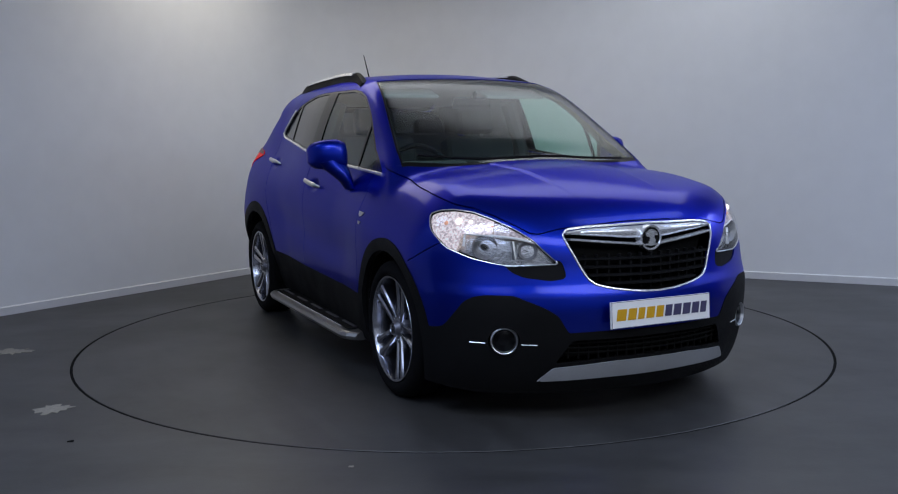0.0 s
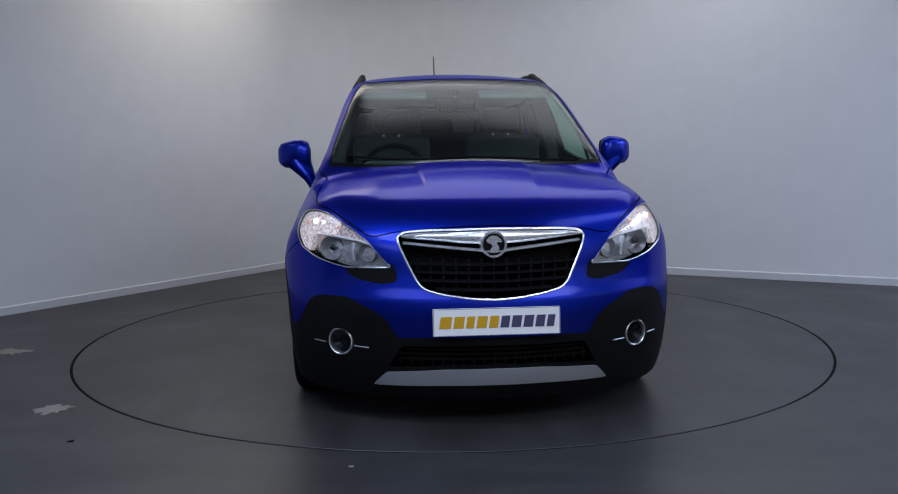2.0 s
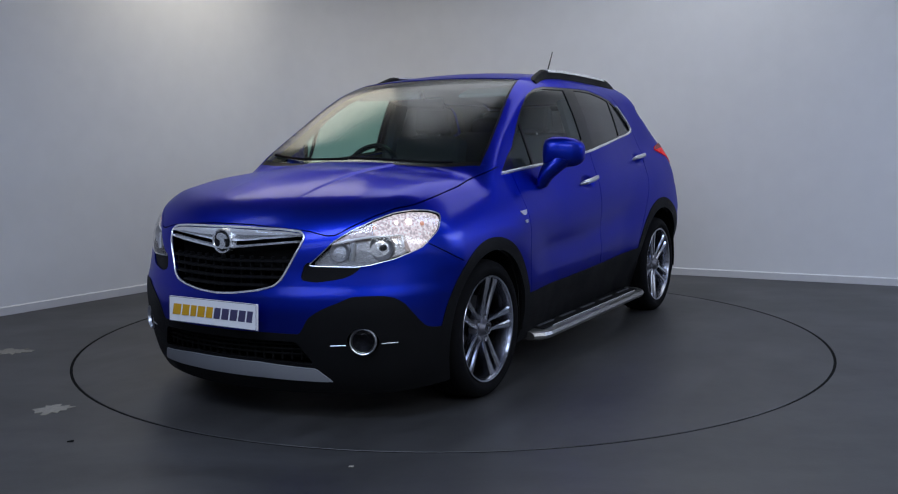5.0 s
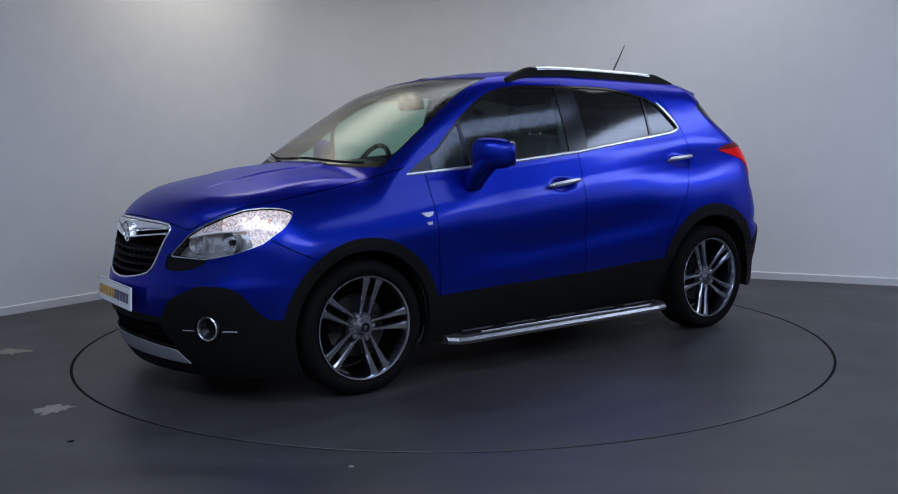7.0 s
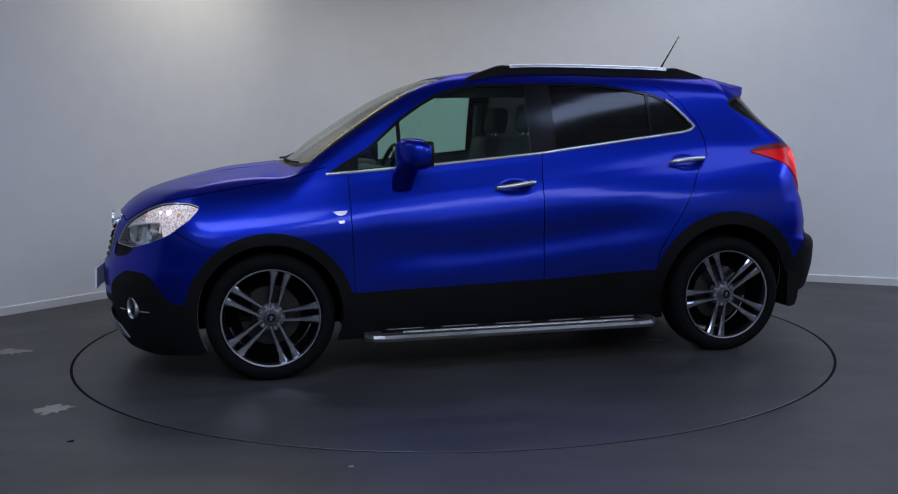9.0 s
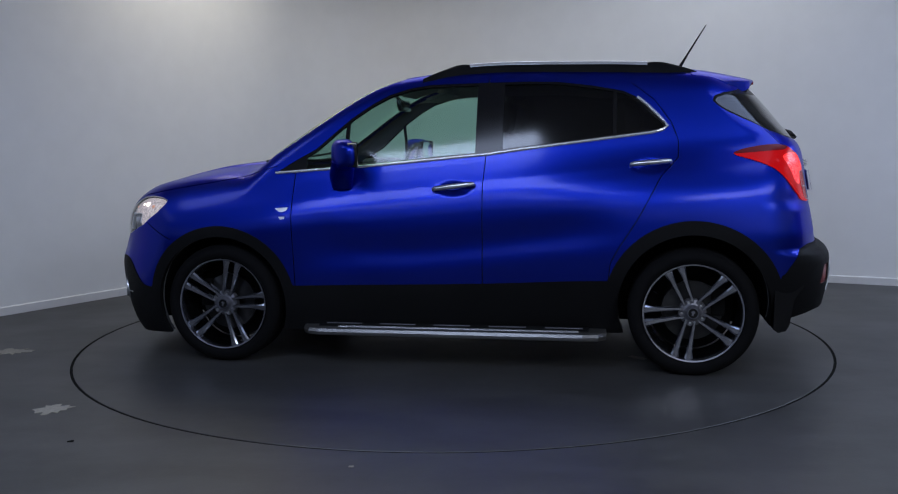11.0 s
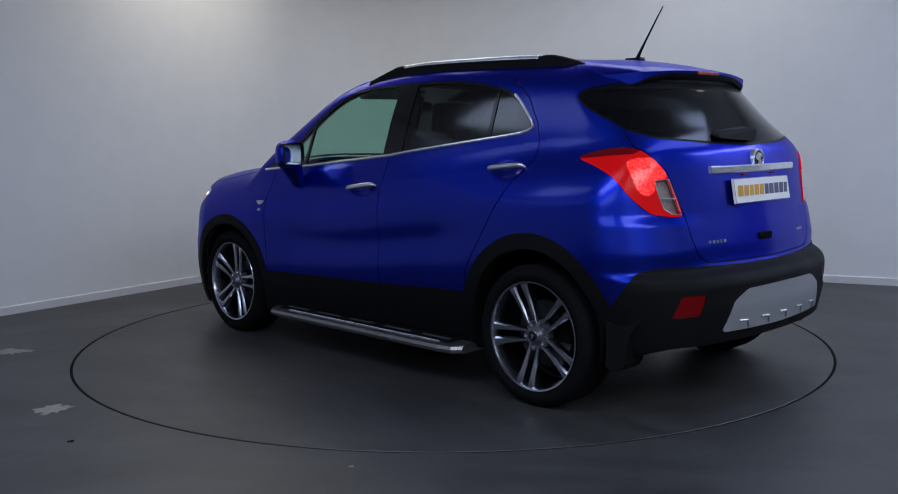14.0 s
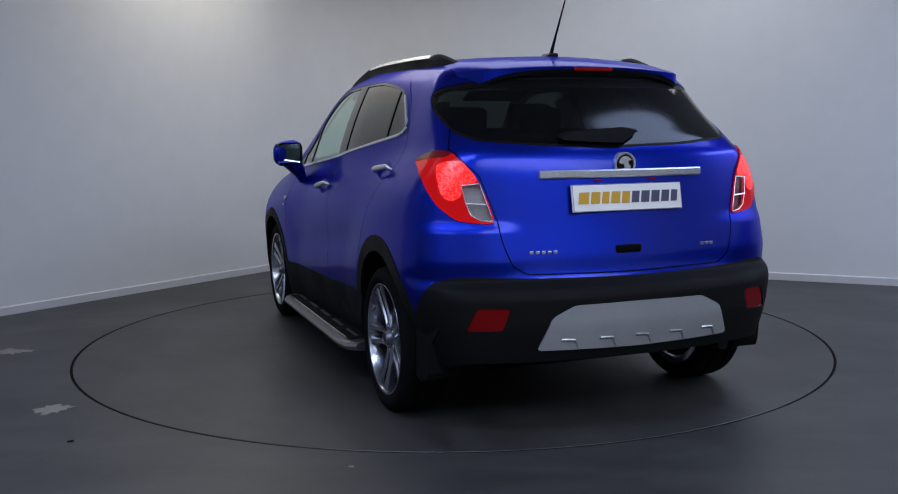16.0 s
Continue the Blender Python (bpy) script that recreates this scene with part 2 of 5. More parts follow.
def prism(outline, depth, axis="y"):
    """A flat outline of (a, b) given thickness; axis y: a is x, b is z."""
    bm = bmesh.new()
    lo, hi = [], []
    for a, b in outline:
        if axis == "y":
            lo.append(bm.verts.new((a, 0, b)))
            hi.append(bm.verts.new((a, depth, b)))
        elif axis == "x":
            lo.append(bm.verts.new((0, a, b)))
            hi.append(bm.verts.new((depth, a, b)))
        else:
            lo.append(bm.verts.new((a, b, 0)))
            hi.append(bm.verts.new((a, b, depth)))
    n = len(outline)
    bm.faces.new(lo)
    bm.faces.new(hi)
    for k in range(n):
        bm.faces.new((lo[k], lo[(k + 1) % n], hi[(k + 1) % n], hi[k]))
    return bm


# ---------- the room ----------
CORNER, LEFT_DIR, RIGHT_DIR = Vector((-1.10, 3.95)), Vector((-0.567, -0.823)).normalized(), Vector((0.9, -0.4345)).normalized()
COVE = 0.81
TURN_R = 2.2424


def wall_line():
    """Plan of the two back walls with their rounded corner, from the near left to the near right."""
    half = math.acos(LEFT_DIR.dot(RIGHT_DIR)) / 2
    r = COVE * math.tan(half)
    centre = CORNER + (LEFT_DIR + RIGHT_DIR).normalized() * (r / math.sin(half))
    a, b = CORNER + LEFT_DIR * COVE, CORNER + RIGHT_DIR * COVE
    pts = [CORNER + LEFT_DIR * 8.5]
    a0, b0 = a - centre, b - centre
    ang = a0.angle_signed(b0)
    for k in range(25):
        pts.append(centre + Matrix.Rotation(-ang * k / 24, 2) @ a0)
    pts.append(CORNER + RIGHT_DIR * 8.5)
    return pts


def strip(pts, thick, z0, z1, bevel=0.0):
    """An upright band of some thickness behind a plan line (to its left-hand side)."""
    bm = bmesh.new()
    n = len(pts)
    nrm = []
    for i in range(n):
        d = (pts[min(i + 1, n - 1)] - pts[max(i - 1, 0)]).normalized()
        nrm.append(Vector((-d.y, d.x)))
    prof = [(0, z0), (0, z1 - bevel), (bevel, z1), (thick, z1), (thick, z0)] if bevel else [(0, z0), (0, z1), (thick, z1), (thick, z0)]
    rows = [[bm.verts.new((*(p + q * o), z)) for o, z in prof] for p, q in zip(pts, nrm)]
    for a, b in zip(rows, rows[1:]):
        for k in range(len(prof)):
            bm.faces.new((a[k], a[(k + 1) % len(prof)], b[(k + 1) % len(prof)], b[k]))
    bm.faces.new(rows[0])
    bm.faces.new(rows[-1])
    return bm


def room():
    pts = wall_line()
    tagged(part("wall_back", strip(pts, 0.15, 0, CEIL, 0), WALL, smooth=True), "plain off-white painted studio wall with a rounded corner", "wall", kind="structure")
    inner = [p + (Vector((0, -2.0)) - p).normalized() * 0.016 for p in pts]
    tagged(part("baseboard", strip(inner, 0.0155, 0, 0.064, 0.007), SKIRT, smooth=True), "low white painted skirting board along the wall", "skirting board", kind="structure")
    a, b = pts[0], pts[-1]
    near = [b, Vector((b.x, -8.5)), Vector((a.x, -8.5)), a]
    tagged(part("wall_near", strip(near, 0.15, 1.5, CEIL), WALL), "plain off-white painted studio wall", "wall", kind="structure")
    # invented dark lower half, out of view: cuts fill light and darkens reflections
    tagged(part("wall_near_lower", strip(near, 0.15, 0, 1.5), DARKENER), "unseen dark lower wall, added to darken fill and reflections", "wall", kind="structure")
    bm = bmesh.new()
    # floor sheet with a round hole for the turntable
    outer, rim = [], []
    n = 128
    for k in range(n):
        c, s = math.cos(2 * math.pi * k / n), math.sin(2 * math.pi * k / n)
        rim.append(bm.verts.new(((TURN_R + 0.008) * c, (TURN_R + 0.008) * s, 0)))
        q = 14.0 / max(abs(c), abs(s))
        outer.append(bm.verts.new((q * c, q * s, 0)))
    low = [bm.verts.new((v.co.x, v.co.y, -0.12)) for v in rim]
    for k in range(n):
        j = (k + 1) % n
        bm.faces.new((rim[k], outer[k], outer[j], rim[j]))
        bm.faces.new((rim[k], rim[j], low[j], low[k]))
    bm.faces.new(low)
    tagged(part("floor", bm, FLOOR), "dark grey painted concrete floor with scuffs", "floor", kind="structure")
    bm = box(24, 24, 0.1, pose(0, -1, CEIL + 0.05))
    tagged(part("ceiling", bm, CEILING), "plain white ceiling", "ceiling", kind="structure")


def turntable():
    bm = lathe([(TURN_R - 0.008, -0.1), (TURN_R - 0.008, -0.002), (TURN_R - 0.010, 0.0)], 160)
    bm.transform(pose(0, 0, 0, 90))
    edge = [v for v in bm.verts if abs(v.co.z) < 1e-6]
    edge.sort(key=lambda v: math.atan2(v.co.y, v.co.x))
    bm.faces.new(edge)
    ob = tagged(part("turntable", bm, TABLE), "large round turntable flush in the floor, dark grey painted", "turntable")
    # black ring filling the gap, in place of the shade inside it
    bm = lathe([(TURN_R - 0.008, -0.05), (TURN_R - 0.008, -0.0025), (TURN_R + 0.008, -0.0025), (TURN_R + 0.008, -0.05)], 160)
    bm.transform(pose(0, 0, 0, 90))
    part("edge_seal", bm, GAP_SHADE, ob, "black ring standing in for the shade in the gap")
    return ob


def ceiling_lights():
    # assumed fittings round the unseen lamps
    for lx, ly, sx, sy, watts, colour, turn in CEILING_LIGHTS:
        base = tagged(new("ceiling_light"), "assumed flat white ceiling light panel, out of view, switched on", "ceiling light", "ceiling lights")
        base.matrix_world = pose(lx, ly, CEIL, 0, 0, turn)
        bm = bmesh.new()
        for x, y, w, h in ((0, sy / 2 + 0.02, sx + 0.08, 0.04), (0, -sy / 2 - 0.02, sx + 0.08, 0.04), (sx / 2 + 0.02, 0, 0.04, sy), (-sx / 2 - 0.02, 0, 0.04, sy)):
            box(w, h, 0.055, pose(x, y, -0.0275), bm=bm)
        part("frame", bm, SKIRT, base)
        part("diffuser", box(sx, sy, 0.012, pose(0, 0, -0.03)), TUBE, base, "white diffuser")

# ---------- the car's skin: a smooth field, met from a spine ----------


def pchip(xs, ys):
    """A smooth curve through a few stations that never overshoots."""
    xs, ys = np.array(xs, float), np.array(ys, float)
    h, d = np.diff(xs), np.diff(ys) / np.diff(xs)
    m = np.zeros(len(xs))
    m[0], m[-1] = d[0], d[-1]
    for i in range(1, len(xs) - 1):
        if d[i - 1] * d[i] > 0:
            w1, w2 = 2 * h[i] + h[i - 1], h[i] + 2 * h[i - 1]
            m[i] = (w1 + w2) / (w1 / d[i - 1] + w2 / d[i])

    def f(x):
        x = np.clip(x, xs[0], xs[-1])
        i = np.clip(np.searchsorted(xs, x) - 1, 0, len(xs) - 2)
        t = (x - xs[i]) / h[i]
        return ((1 + 2 * t) * (1 - t) ** 2 * ys[i] + t * (1 - t) ** 2 * h[i] * m[i] + t * t * (3 - 2 * t) * ys[i + 1] + t * t * (t - 1) * h[i] * m[i + 1])
    return f


def sstep(a, b, x):
    t = np.clip((x - a) / (b - a), 0, 1)
    return t * t * (3 - 2 * t)


def smax(a, b, k):
    h = np.maximum(k - np.abs(a - b), 0) / k
    return np.maximum(a, b) + h * h * k * 0.25


HUB_X, HUB_Z = 1.2775, 0.328
ARCH_Z = {1: 0.335, -1: 0.352}
side_w = pchip([-1.1, -0.98, -0.83, -0.68, -0.53, -0.41, -0.3, -0.22, -0.155, -0.1, -0.05, 0.0, 0.1, 0.2, 0.3, 0.4, 0.5, 0.7],
               [0.70, 0.775, 0.825, 0.858, 0.869, 0.869, 0.865, 0.853, 0.834, 0.815, 0.799, 0.784, 0.752, 0.716, 0.673, 0.626, 0.572, 0.42])
front_x = pchip([0.0, 0.1, 0.2, 0.3, 0.4, 0.5, 0.56, 0.62, 0.7, 0.8, 0.88, 1.0, 1.3],
                [1.98, 2.06, 2.125, 2.158, 2.178, 2.186, 2.18, 2.160, 2.143, 2.134, 2.114, 2.05, 1.86])
rear_x = pchip([0.0, 0.1, 0.2, 0.3, 0.4, 0.5, 0.58, 0.62, 0.66, 0.75, 0.88, 1.0, 1.1, 1.16, 1.2, 1.28, 1.352, 1.449, 1.55, 1.7],
               [-1.86, -1.92, -1.97, -2.01, -2.035, -2.05, -2.05, -2.035, -1.98, -1.962, -1.937, -1.918, -1.902, -1.886, -1.862, -1.800, -1.744, -1.664, -1.57, -1.40])
top_z = pchip([-2.4, -2.0, -1.75, -1.5, -1.22, -0.8, -0.3, 0.0, 0.222, 0.30, 0.436, 0.613, 0.789, 0.998, 1.16, 1.2, 1.3, 1.47, 1.63, 1.8, 1.96, 2.04, 2.107, 2.15, 2.3],
              [1.40, 1.49, 1.543, 1.578, 1.611, 1.640, 1.645, 1.630, 1.602, 1.588, 1.551, 1.472, 1.372, 1.237, 1.117, 1.108, 1.099, 1.080, 1.050, 1.010, 0.956, 0.916, 0.868, 0.81, 0.60])
crown = pchip([-2.4, -1.0, 0.0, 0.3, 0.5, 0.7, 0.92, 1.08, 1.25, 2.0, 2.4], [0.09, 0.13, 0.125, 0.09, 0.108, 0.142, 0.152, 0.15, 0.14, 0.115, 0.12])


def half_width(x, z):
    belt = 1.128 - 0.1 * x
    s = z - belt
    w = side_w(s)
    w = w + 0.036 * sstep(0.35, 1.0, x) * np.exp(-((s + 0.2) / 0.17) ** 2)
    w = w - 0.070 * sstep(-0.2, -1.25, x) * sstep(-0.36, -0.05, s)
    for sx in (1, -1):
        d = np.hypot(x - sx * HUB_X, z - ARCH_Z[sx])
        w = w + 0.020 * sstep(0.78, 0.40, d) * sstep(-0.05, -0.45, s)
    w = w + 0.015 * sstep(-0.8, -1.6, x) * sstep(1.0, 0.65, z) - 0.018 * sstep(-1.2, -1.8, x) * sstep(0.85, 1.2, z)
    w = w - 0.038 * sstep(-1.58, -1.95, x) * sstep(0.72, 0.6, z)
    # scooped door flank between the wheels
    w = w - 0.013 * np.exp(-((z - 0.64 - 0.10 * sstep(0.3, -0.9, x)) / 0.085) ** 2) * sstep(0.85, 0.4, x) * sstep(-1.05, -0.5, x)
    w = w - 0.015 * sstep(0.4, 1.0, x) * sstep(-0.02, 0.22, s)
    # scoops behind the door handles
    for hx, hz in ((-0.037, 0.966), (-1.060, 1.078)):
        w = w - 0.015 * np.exp(-(((x - hx) / 0.075) ** 2 + ((z - hz) / 0.032) ** 2) ** 2)
    # rising shoulder crease
    w = w - 0.055 * np.clip(s + 0.145, 0, 0.11) * sstep(1.0, 0.7, x) * sstep(-1.5, -1.2, x)
    w = w * (1 - 0.05 * sstep(1.5, 2.15, x)) * (1 - 0.012 * sstep(-1.45, -2.1, x))
    return w


def field(p):
    x, y, z = p[:, 0], np.abs(p[:, 1]), p[:, 2]
    side = (y - half_width(x, z)) * np.where(z > 1.1, 0.88, 0.97)
    hood = 0.008 * sstep(0.292, 0.266, y - 0.05 * (1.2 - x)) * sstep(1.95, 1.45, x) * sstep(1.12, 1.2, x)
    hood = hood + 0.006 * np.exp(-((y - 0.64) / 0.15) ** 2) * sstep(1.15, 1.35, x) * sstep(1.95, 1.65, x)
    top = (z - top_z(x) + crown(x) * y * y - hood) * 0.9
    f = smax(side, top, 0.07 + 0.03 * sstep(0.2, -0.4, x) + 0.06 * sstep(0.95, 1.5, x))
    f = smax(f, x - front_x(z) + 0.42 * y * y + 0.15 * y ** 4, 0.16)
    shelf = 0.014 * sstep(0.42, 0.64, y) * sstep(0.905, 0.845, z) * sstep(0.64, 0.74, z)
    wrap = sstep(1.14, 1.42, z) * (0.14 * y * y + 0.22 * y ** 4)
    f = smax(f, rear_x(z) - shelf + 0.17 * y * y + 0.15 * y ** 4 + wrap - x, 0.13)
    return f


def skin_normals(p):
    e, n = 0.0015, np.zeros_like(p)
    for k in range(3):
        d = np.zeros(3)
        d[k] = e
        n[:, k] = field(p + d) - field(p - d)
    n /= np.linalg.norm(n, axis=1)[:, None] + 1e-12
    mid = np.abs(p[:, 1]) < 1e-4
    n[mid, 1] = 0
    return n


def meet(origin, way, far=3.0):
    """Where rays from inside leave the skin."""
    lo, hi = np.zeros(len(way)), np.full(len(way), far)
    for _ in range(34):
        mid = (lo + hi) / 2
        inside = field(origin + way * mid[:, None]) < 0
        lo, hi = np.where(inside, mid, lo), np.where(inside, hi, mid)
    return origin + way * lo[:, None]


def skin():
    """The left half of the skin as a dense triangle sheet."""
    nphi = 210
    phi = np.linspace(0, np.pi, nphi)
    # along: rear cap, middle, front cap; station x of the spine, and tilt of the ray towards the end
    rear = [(-1.25, -a) for a in np.linspace(math.pi / 2 - 0.004, 0, 80)[:-1]]
    mid = [(x, 0.0) for x in np.linspace(-1.25, 1.45, 205)]
    front = [(1.45, a) for a in np.linspace(0, math.pi / 2 - 0.004, 90)[1:]]
    rows = rear + mid + front
    sx, tilt = np.array([r[0] for r in rows])[:, None], np.array([r[1] for r in rows])[:, None]
    sz = 0.70
    way = np.stack([np.sin(tilt) + 0 * phi, np.cos(tilt) * np.sin(phi), -np.cos(tilt) * np.cos(phi)], -1).reshape(-1, 3)
    origin = np.stack([sx + 0 * phi, 0 * sx + 0 * phi, sz + 0 * sx + 0 * phi], -1).reshape(-1, 3)
    p = meet(origin, way)
    n = len(rows)
    grid = np.arange(n * nphi).reshape(n, nphi)
    p[grid[:, 0], 1] = 0
    p[grid[:, -1], 1] = 0
    a, b, c, d = grid[:-1, :-1].ravel(), grid[1:, :-1].ravel(), grid[1:, 1:].ravel(), grid[:-1, 1:].ravel()
    tri = np.concatenate([np.stack([a, c, b], 1), np.stack([a, d, c], 1)])
    return p, tri


def clip(sheet, g):
    """Cuts a sheet along g = 0; returns the pieces where g < 0 and where g > 0."""
    v, t = sheet
    if len(t) == 0:
        return sheet, sheet
    g = np.where(np.abs(g) < 1e-7, 1e-7, g)
    s = g[t] < 0
    k = s.sum(1)
    inside, outside, cut = t[k == 3], t[k == 0], np.flatnonzero((k == 1) | (k == 2))
    if len(cut) == 0:
        return (v, inside), (v, outside)
    tc, sc, kc = t[cut], s[cut], k[cut]
    lone = np.where(kc == 1, sc.argmax(1), (~sc).argmax(1))
    r = np.arange(len(cut))
    a, b, c = tc[r, lone], tc[r, (lone + 1) % 3], tc[r, (lone + 2) % 3]
    edges = np.sort(np.concatenate([np.stack([a, b], 1), np.stack([a, c], 1)]), 1)
    uniq, inv = np.unique(edges, axis=0, return_inverse=True)
    inv = inv.ravel()
    w = (g[uniq[:, 0]] / (g[uniq[:, 0]] - g[uniq[:, 1]]))[:, None]
    nv = np.concatenate([v, v[uniq[:, 0]] * (1 - w) + v[uniq[:, 1]] * w])
    ab, ac = inv[:len(cut)] + len(v), inv[len(cut):] + len(v)
    tip, q1, q2 = np.stack([a, ab, ac], 1), np.stack([ab, b, c], 1), np.stack([ab, c, ac], 1)
    one = kc == 1
    inside = np.concatenate([inside, tip[one], q1[~one], q2[~one]])
    outside = np.concatenate([outside, tip[~one], q1[one], q2[one]])
    return (nv, inside), (nv, outside)


def scored(sheet, g):
    """The same sheet with an edge laid along g = 0."""
    (v, a), (_, b) = clip(sheet, g(sheet[0]))
    return v, np.concatenate([a, b])


def tidy(sheet):
    v, t = sheet
    if len(t) == 0:
        return v[:0], t
    u, inv = np.unique(t.ravel(), return_inverse=True)
    v, t = v[u], inv.reshape(-1, 3)
    area = np.linalg.norm(np.cross(v[t[:, 1]] - v[t[:, 0]], v[t[:, 2]] - v[t[:, 0]]), axis=1)
    return v, t[area > 1e-11]


def both(*sheets):
    vs, ts, o = [], [], 0
    for v, t in sheets:
        vs.append(v)
        ts.append(t + o)
        o += len(v)
    return np.concatenate(vs), np.concatenate(ts)


def cut_by(sheet, *fields):
    """Keeps in one piece what is inside all the fields, and gives back the rest."""
    rest = []
    for f in fields:
        sheet, out = clip(sheet, f(sheet[0]))
        rest.append(tidy(out))
        sheet = tidy(sheet)
    return sheet, both(*rest)


def polygon(points, plane="xz"):
    """The signed distance (inside negative) to an outline in a plane of the car: xz side, yz front, xy top, fz the front corner, rz the rear corner."""
    q = np.array(points, float)
    q2 = np.roll(q, -1, 0)

    def f(v):
        x, y, z = v[:, 0], v[:, 1], v[:, 2]
        a, b = {"xz": (x, z), "yz": (y, z), "xy": (x, y), "fz": (y - x, z), "rz": (y + x, z)}[plane]
        best, odd = np.full(len(v), 1e9), np.zeros(len(v), bool)
        for (ax, ay), (bx, by) in zip(q, q2):
            ex, ey = bx - ax, by - ay
            t = np.clip(((a - ax) * ex + (b - ay) * ey) / (ex * ex + ey * ey), 0, 1)
            best = np.minimum(best, np.hypot(a - ax - t * ex, b - ay - t * ey))
            if abs(ey) > 1e-12:
                odd ^= ((ay > b) != (by > b)) & (a < ax + (b - ay) * ex / ey)
        return np.where(odd, -best, best)
    return f


def rounded(points, r=0.02, n=4):
    """Rounds the corners of an outline."""
    out, m = [], len(points)
    for i in range(m):
        p0, p1, p2 = (Vector(points[j % m]) for j in (i - 1, i, i + 1))
        d0, d2 = p0 - p1, p2 - p1
        k = min(r, d0.length * 0.45, d2.length * 0.45)
        a, b = p1 + d0.normalized() * k, p1 + d2.normalized() * k
        for j in range(n + 1):
            t = j / n
            out.append(tuple(a * (1 - t) ** 2 + p1 * (2 * t * (1 - t)) + b * t * t))
    return out


def line(points, plane="xz", gap=0.0024):
    """Negative within a narrow band along an open line: a shut line."""
    q = np.array(points, float)

    def f(v):
        x, y, z = v[:, 0], v[:, 1], v[:, 2]
        a, b = {"xz": (x, z), "yz": (y, z), "xy": (x, y), "fz": (y - x, z), "rz": (y + x, z)}[plane]
        best = np.full(len(v), 1e9)
        for (ax, ay), (bx, by) in zip(q[:-1], q[1:]):
            ex, ey = bx - ax, by - ay
            t = np.clip(((a - ax) * ex + (b - ay) * ey) / (ex * ex + ey * ey), 0, 1)
            best = np.minimum(best, np.hypot(a - ax - t * ex, b - ay - t * ey))
        return best - gap
    return f


def panel(name, sheet, mat, parent, label="", mirror=False, lip=0.012, lift=0.0, flip=False):
    """A piece of the skin as a mesh with turned-in edges. mirror: joins its twin across the middle; flip: makes the twin alone."""
    v, t = tidy(sheet)
    if len(t) == 0:
        return None
    _, first, same = np.unique(np.round(v, 5), axis=0, return_index=True, return_inverse=True)
    v, t = v[first], same.ravel()[t]
    t = t[(t[:, 0] != t[:, 1]) & (t[:, 1] != t[:, 2]) & (t[:, 2] != t[:, 0])]
    n = skin_normals(v)
    v = v + n * lift
    if lip:
        e = np.concatenate([t[:, [0, 1]], t[:, [1, 2]], t[:, [2, 0]]])
        _, inv, cnt = np.unique(np.sort(e, 1), axis=0, return_inverse=True, return_counts=True)
        rim = e[cnt[inv.ravel()] == 1]
        rim = rim[~((v[rim[:, 0], 1] < 1e-4) & (v[rim[:, 1], 1] < 1e-4))]
        a, b = v[rim[:, 0]], v[rim[:, 1]]
        na, nb = n[rim[:, 0]], n[rim[:, 1]]
        out = np.cross(b - a, na)
        out /= np.linalg.norm(out, axis=1)[:, None] + 1e-12
        k, o = len(rim), len(v)
        v = np.concatenate([v, a, b, b - nb * lip, a - na * lip])
        n = np.concatenate([n, out, out, out, out])
        i = np.arange(k)
        q = np.stack([o + i, o + 3 * k + i, o + 2 * k + i, o + k + i], 1)
        t = np.concatenate([t, q[:, [0, 1, 2]], q[:, [0, 2, 3]]])
    tv, tn, tt = v * (1, -1, 1), n * (1, -1, 1), t[:, ::-1]
    if flip:
        v, n, t = tv, tn, tt
    elif mirror:
        t = np.concatenate([t, tt + len(v)])
        v, n = np.concatenate([v, tv]), np.concatenate([n, tn])
    return link(name, v.tolist(), t.tolist(), mat, parent, label, normals=n.tolist())

# ---------- the car ----------
HEADLAMP = [(-1.643, 0.700), (-1.571, 0.748), (-1.485, 0.806), (-1.375, 0.850), (-1.238, 0.890), (-1.112, 0.918), (-0.994, 0.927), (-0.88, 0.922), (-0.791, 0.903),
            (-0.825, 0.838), (-0.955, 0.765), (-1.133, 0.722), (-1.28, 0.700), (-1.361, 0.693)]
HEADLAMP = rounded(HEADLAMP, 0.028)
LAMP_TRIM = [(-1.655, 0.715), (-1.40, 0.715), (-1.32, 0.702), (-1.37, 0.668), (-1.44, 0.646), (-1.60, 0.630), (-1.69, 0.640)]
LAMP_TRIM = rounded(LAMP_TRIM, 0.025)
TAIL_LAMP = [(-0.690, 1.135), (-0.77, 1.160), (-0.872, 1.176), (-0.96, 1.180), (-1.04, 1.168), (-1.12, 1.125), (-1.182, 1.075), (-1.245, 0.985), (-1.297, 0.884),
             (-1.20, 0.888), (-1.09, 0.900), (-0.975, 0.962), (-0.86, 1.062), (-0.77, 1.108)]
TAIL_LAMP = rounded(TAIL_LAMP, 0.025)
TAIL_CLEAR = [(-1.109, 1.041), (-1.203, 1.046), (-1.283, 0.893), (-1.218, 0.899), (-1.167, 0.921), (-1.134, 0.974)]
REAR_SCREEN = [(-2.3, 1.184), (-1.84, 1.185), (-1.53, 1.193), (-1.345, 1.205), (-1.15, 1.217), (-0.99, 1.252), (-0.90, 1.292), (-0.85, 1.312), (-0.78, 1.346), (-0.735, 1.376), (-0.71, 1.412), (-0.735, 1.437), (-0.80, 1.452), (-0.95, 1.468), (-1.10, 1.490), (-1.30, 1.512), (-2.3, 1.526)]
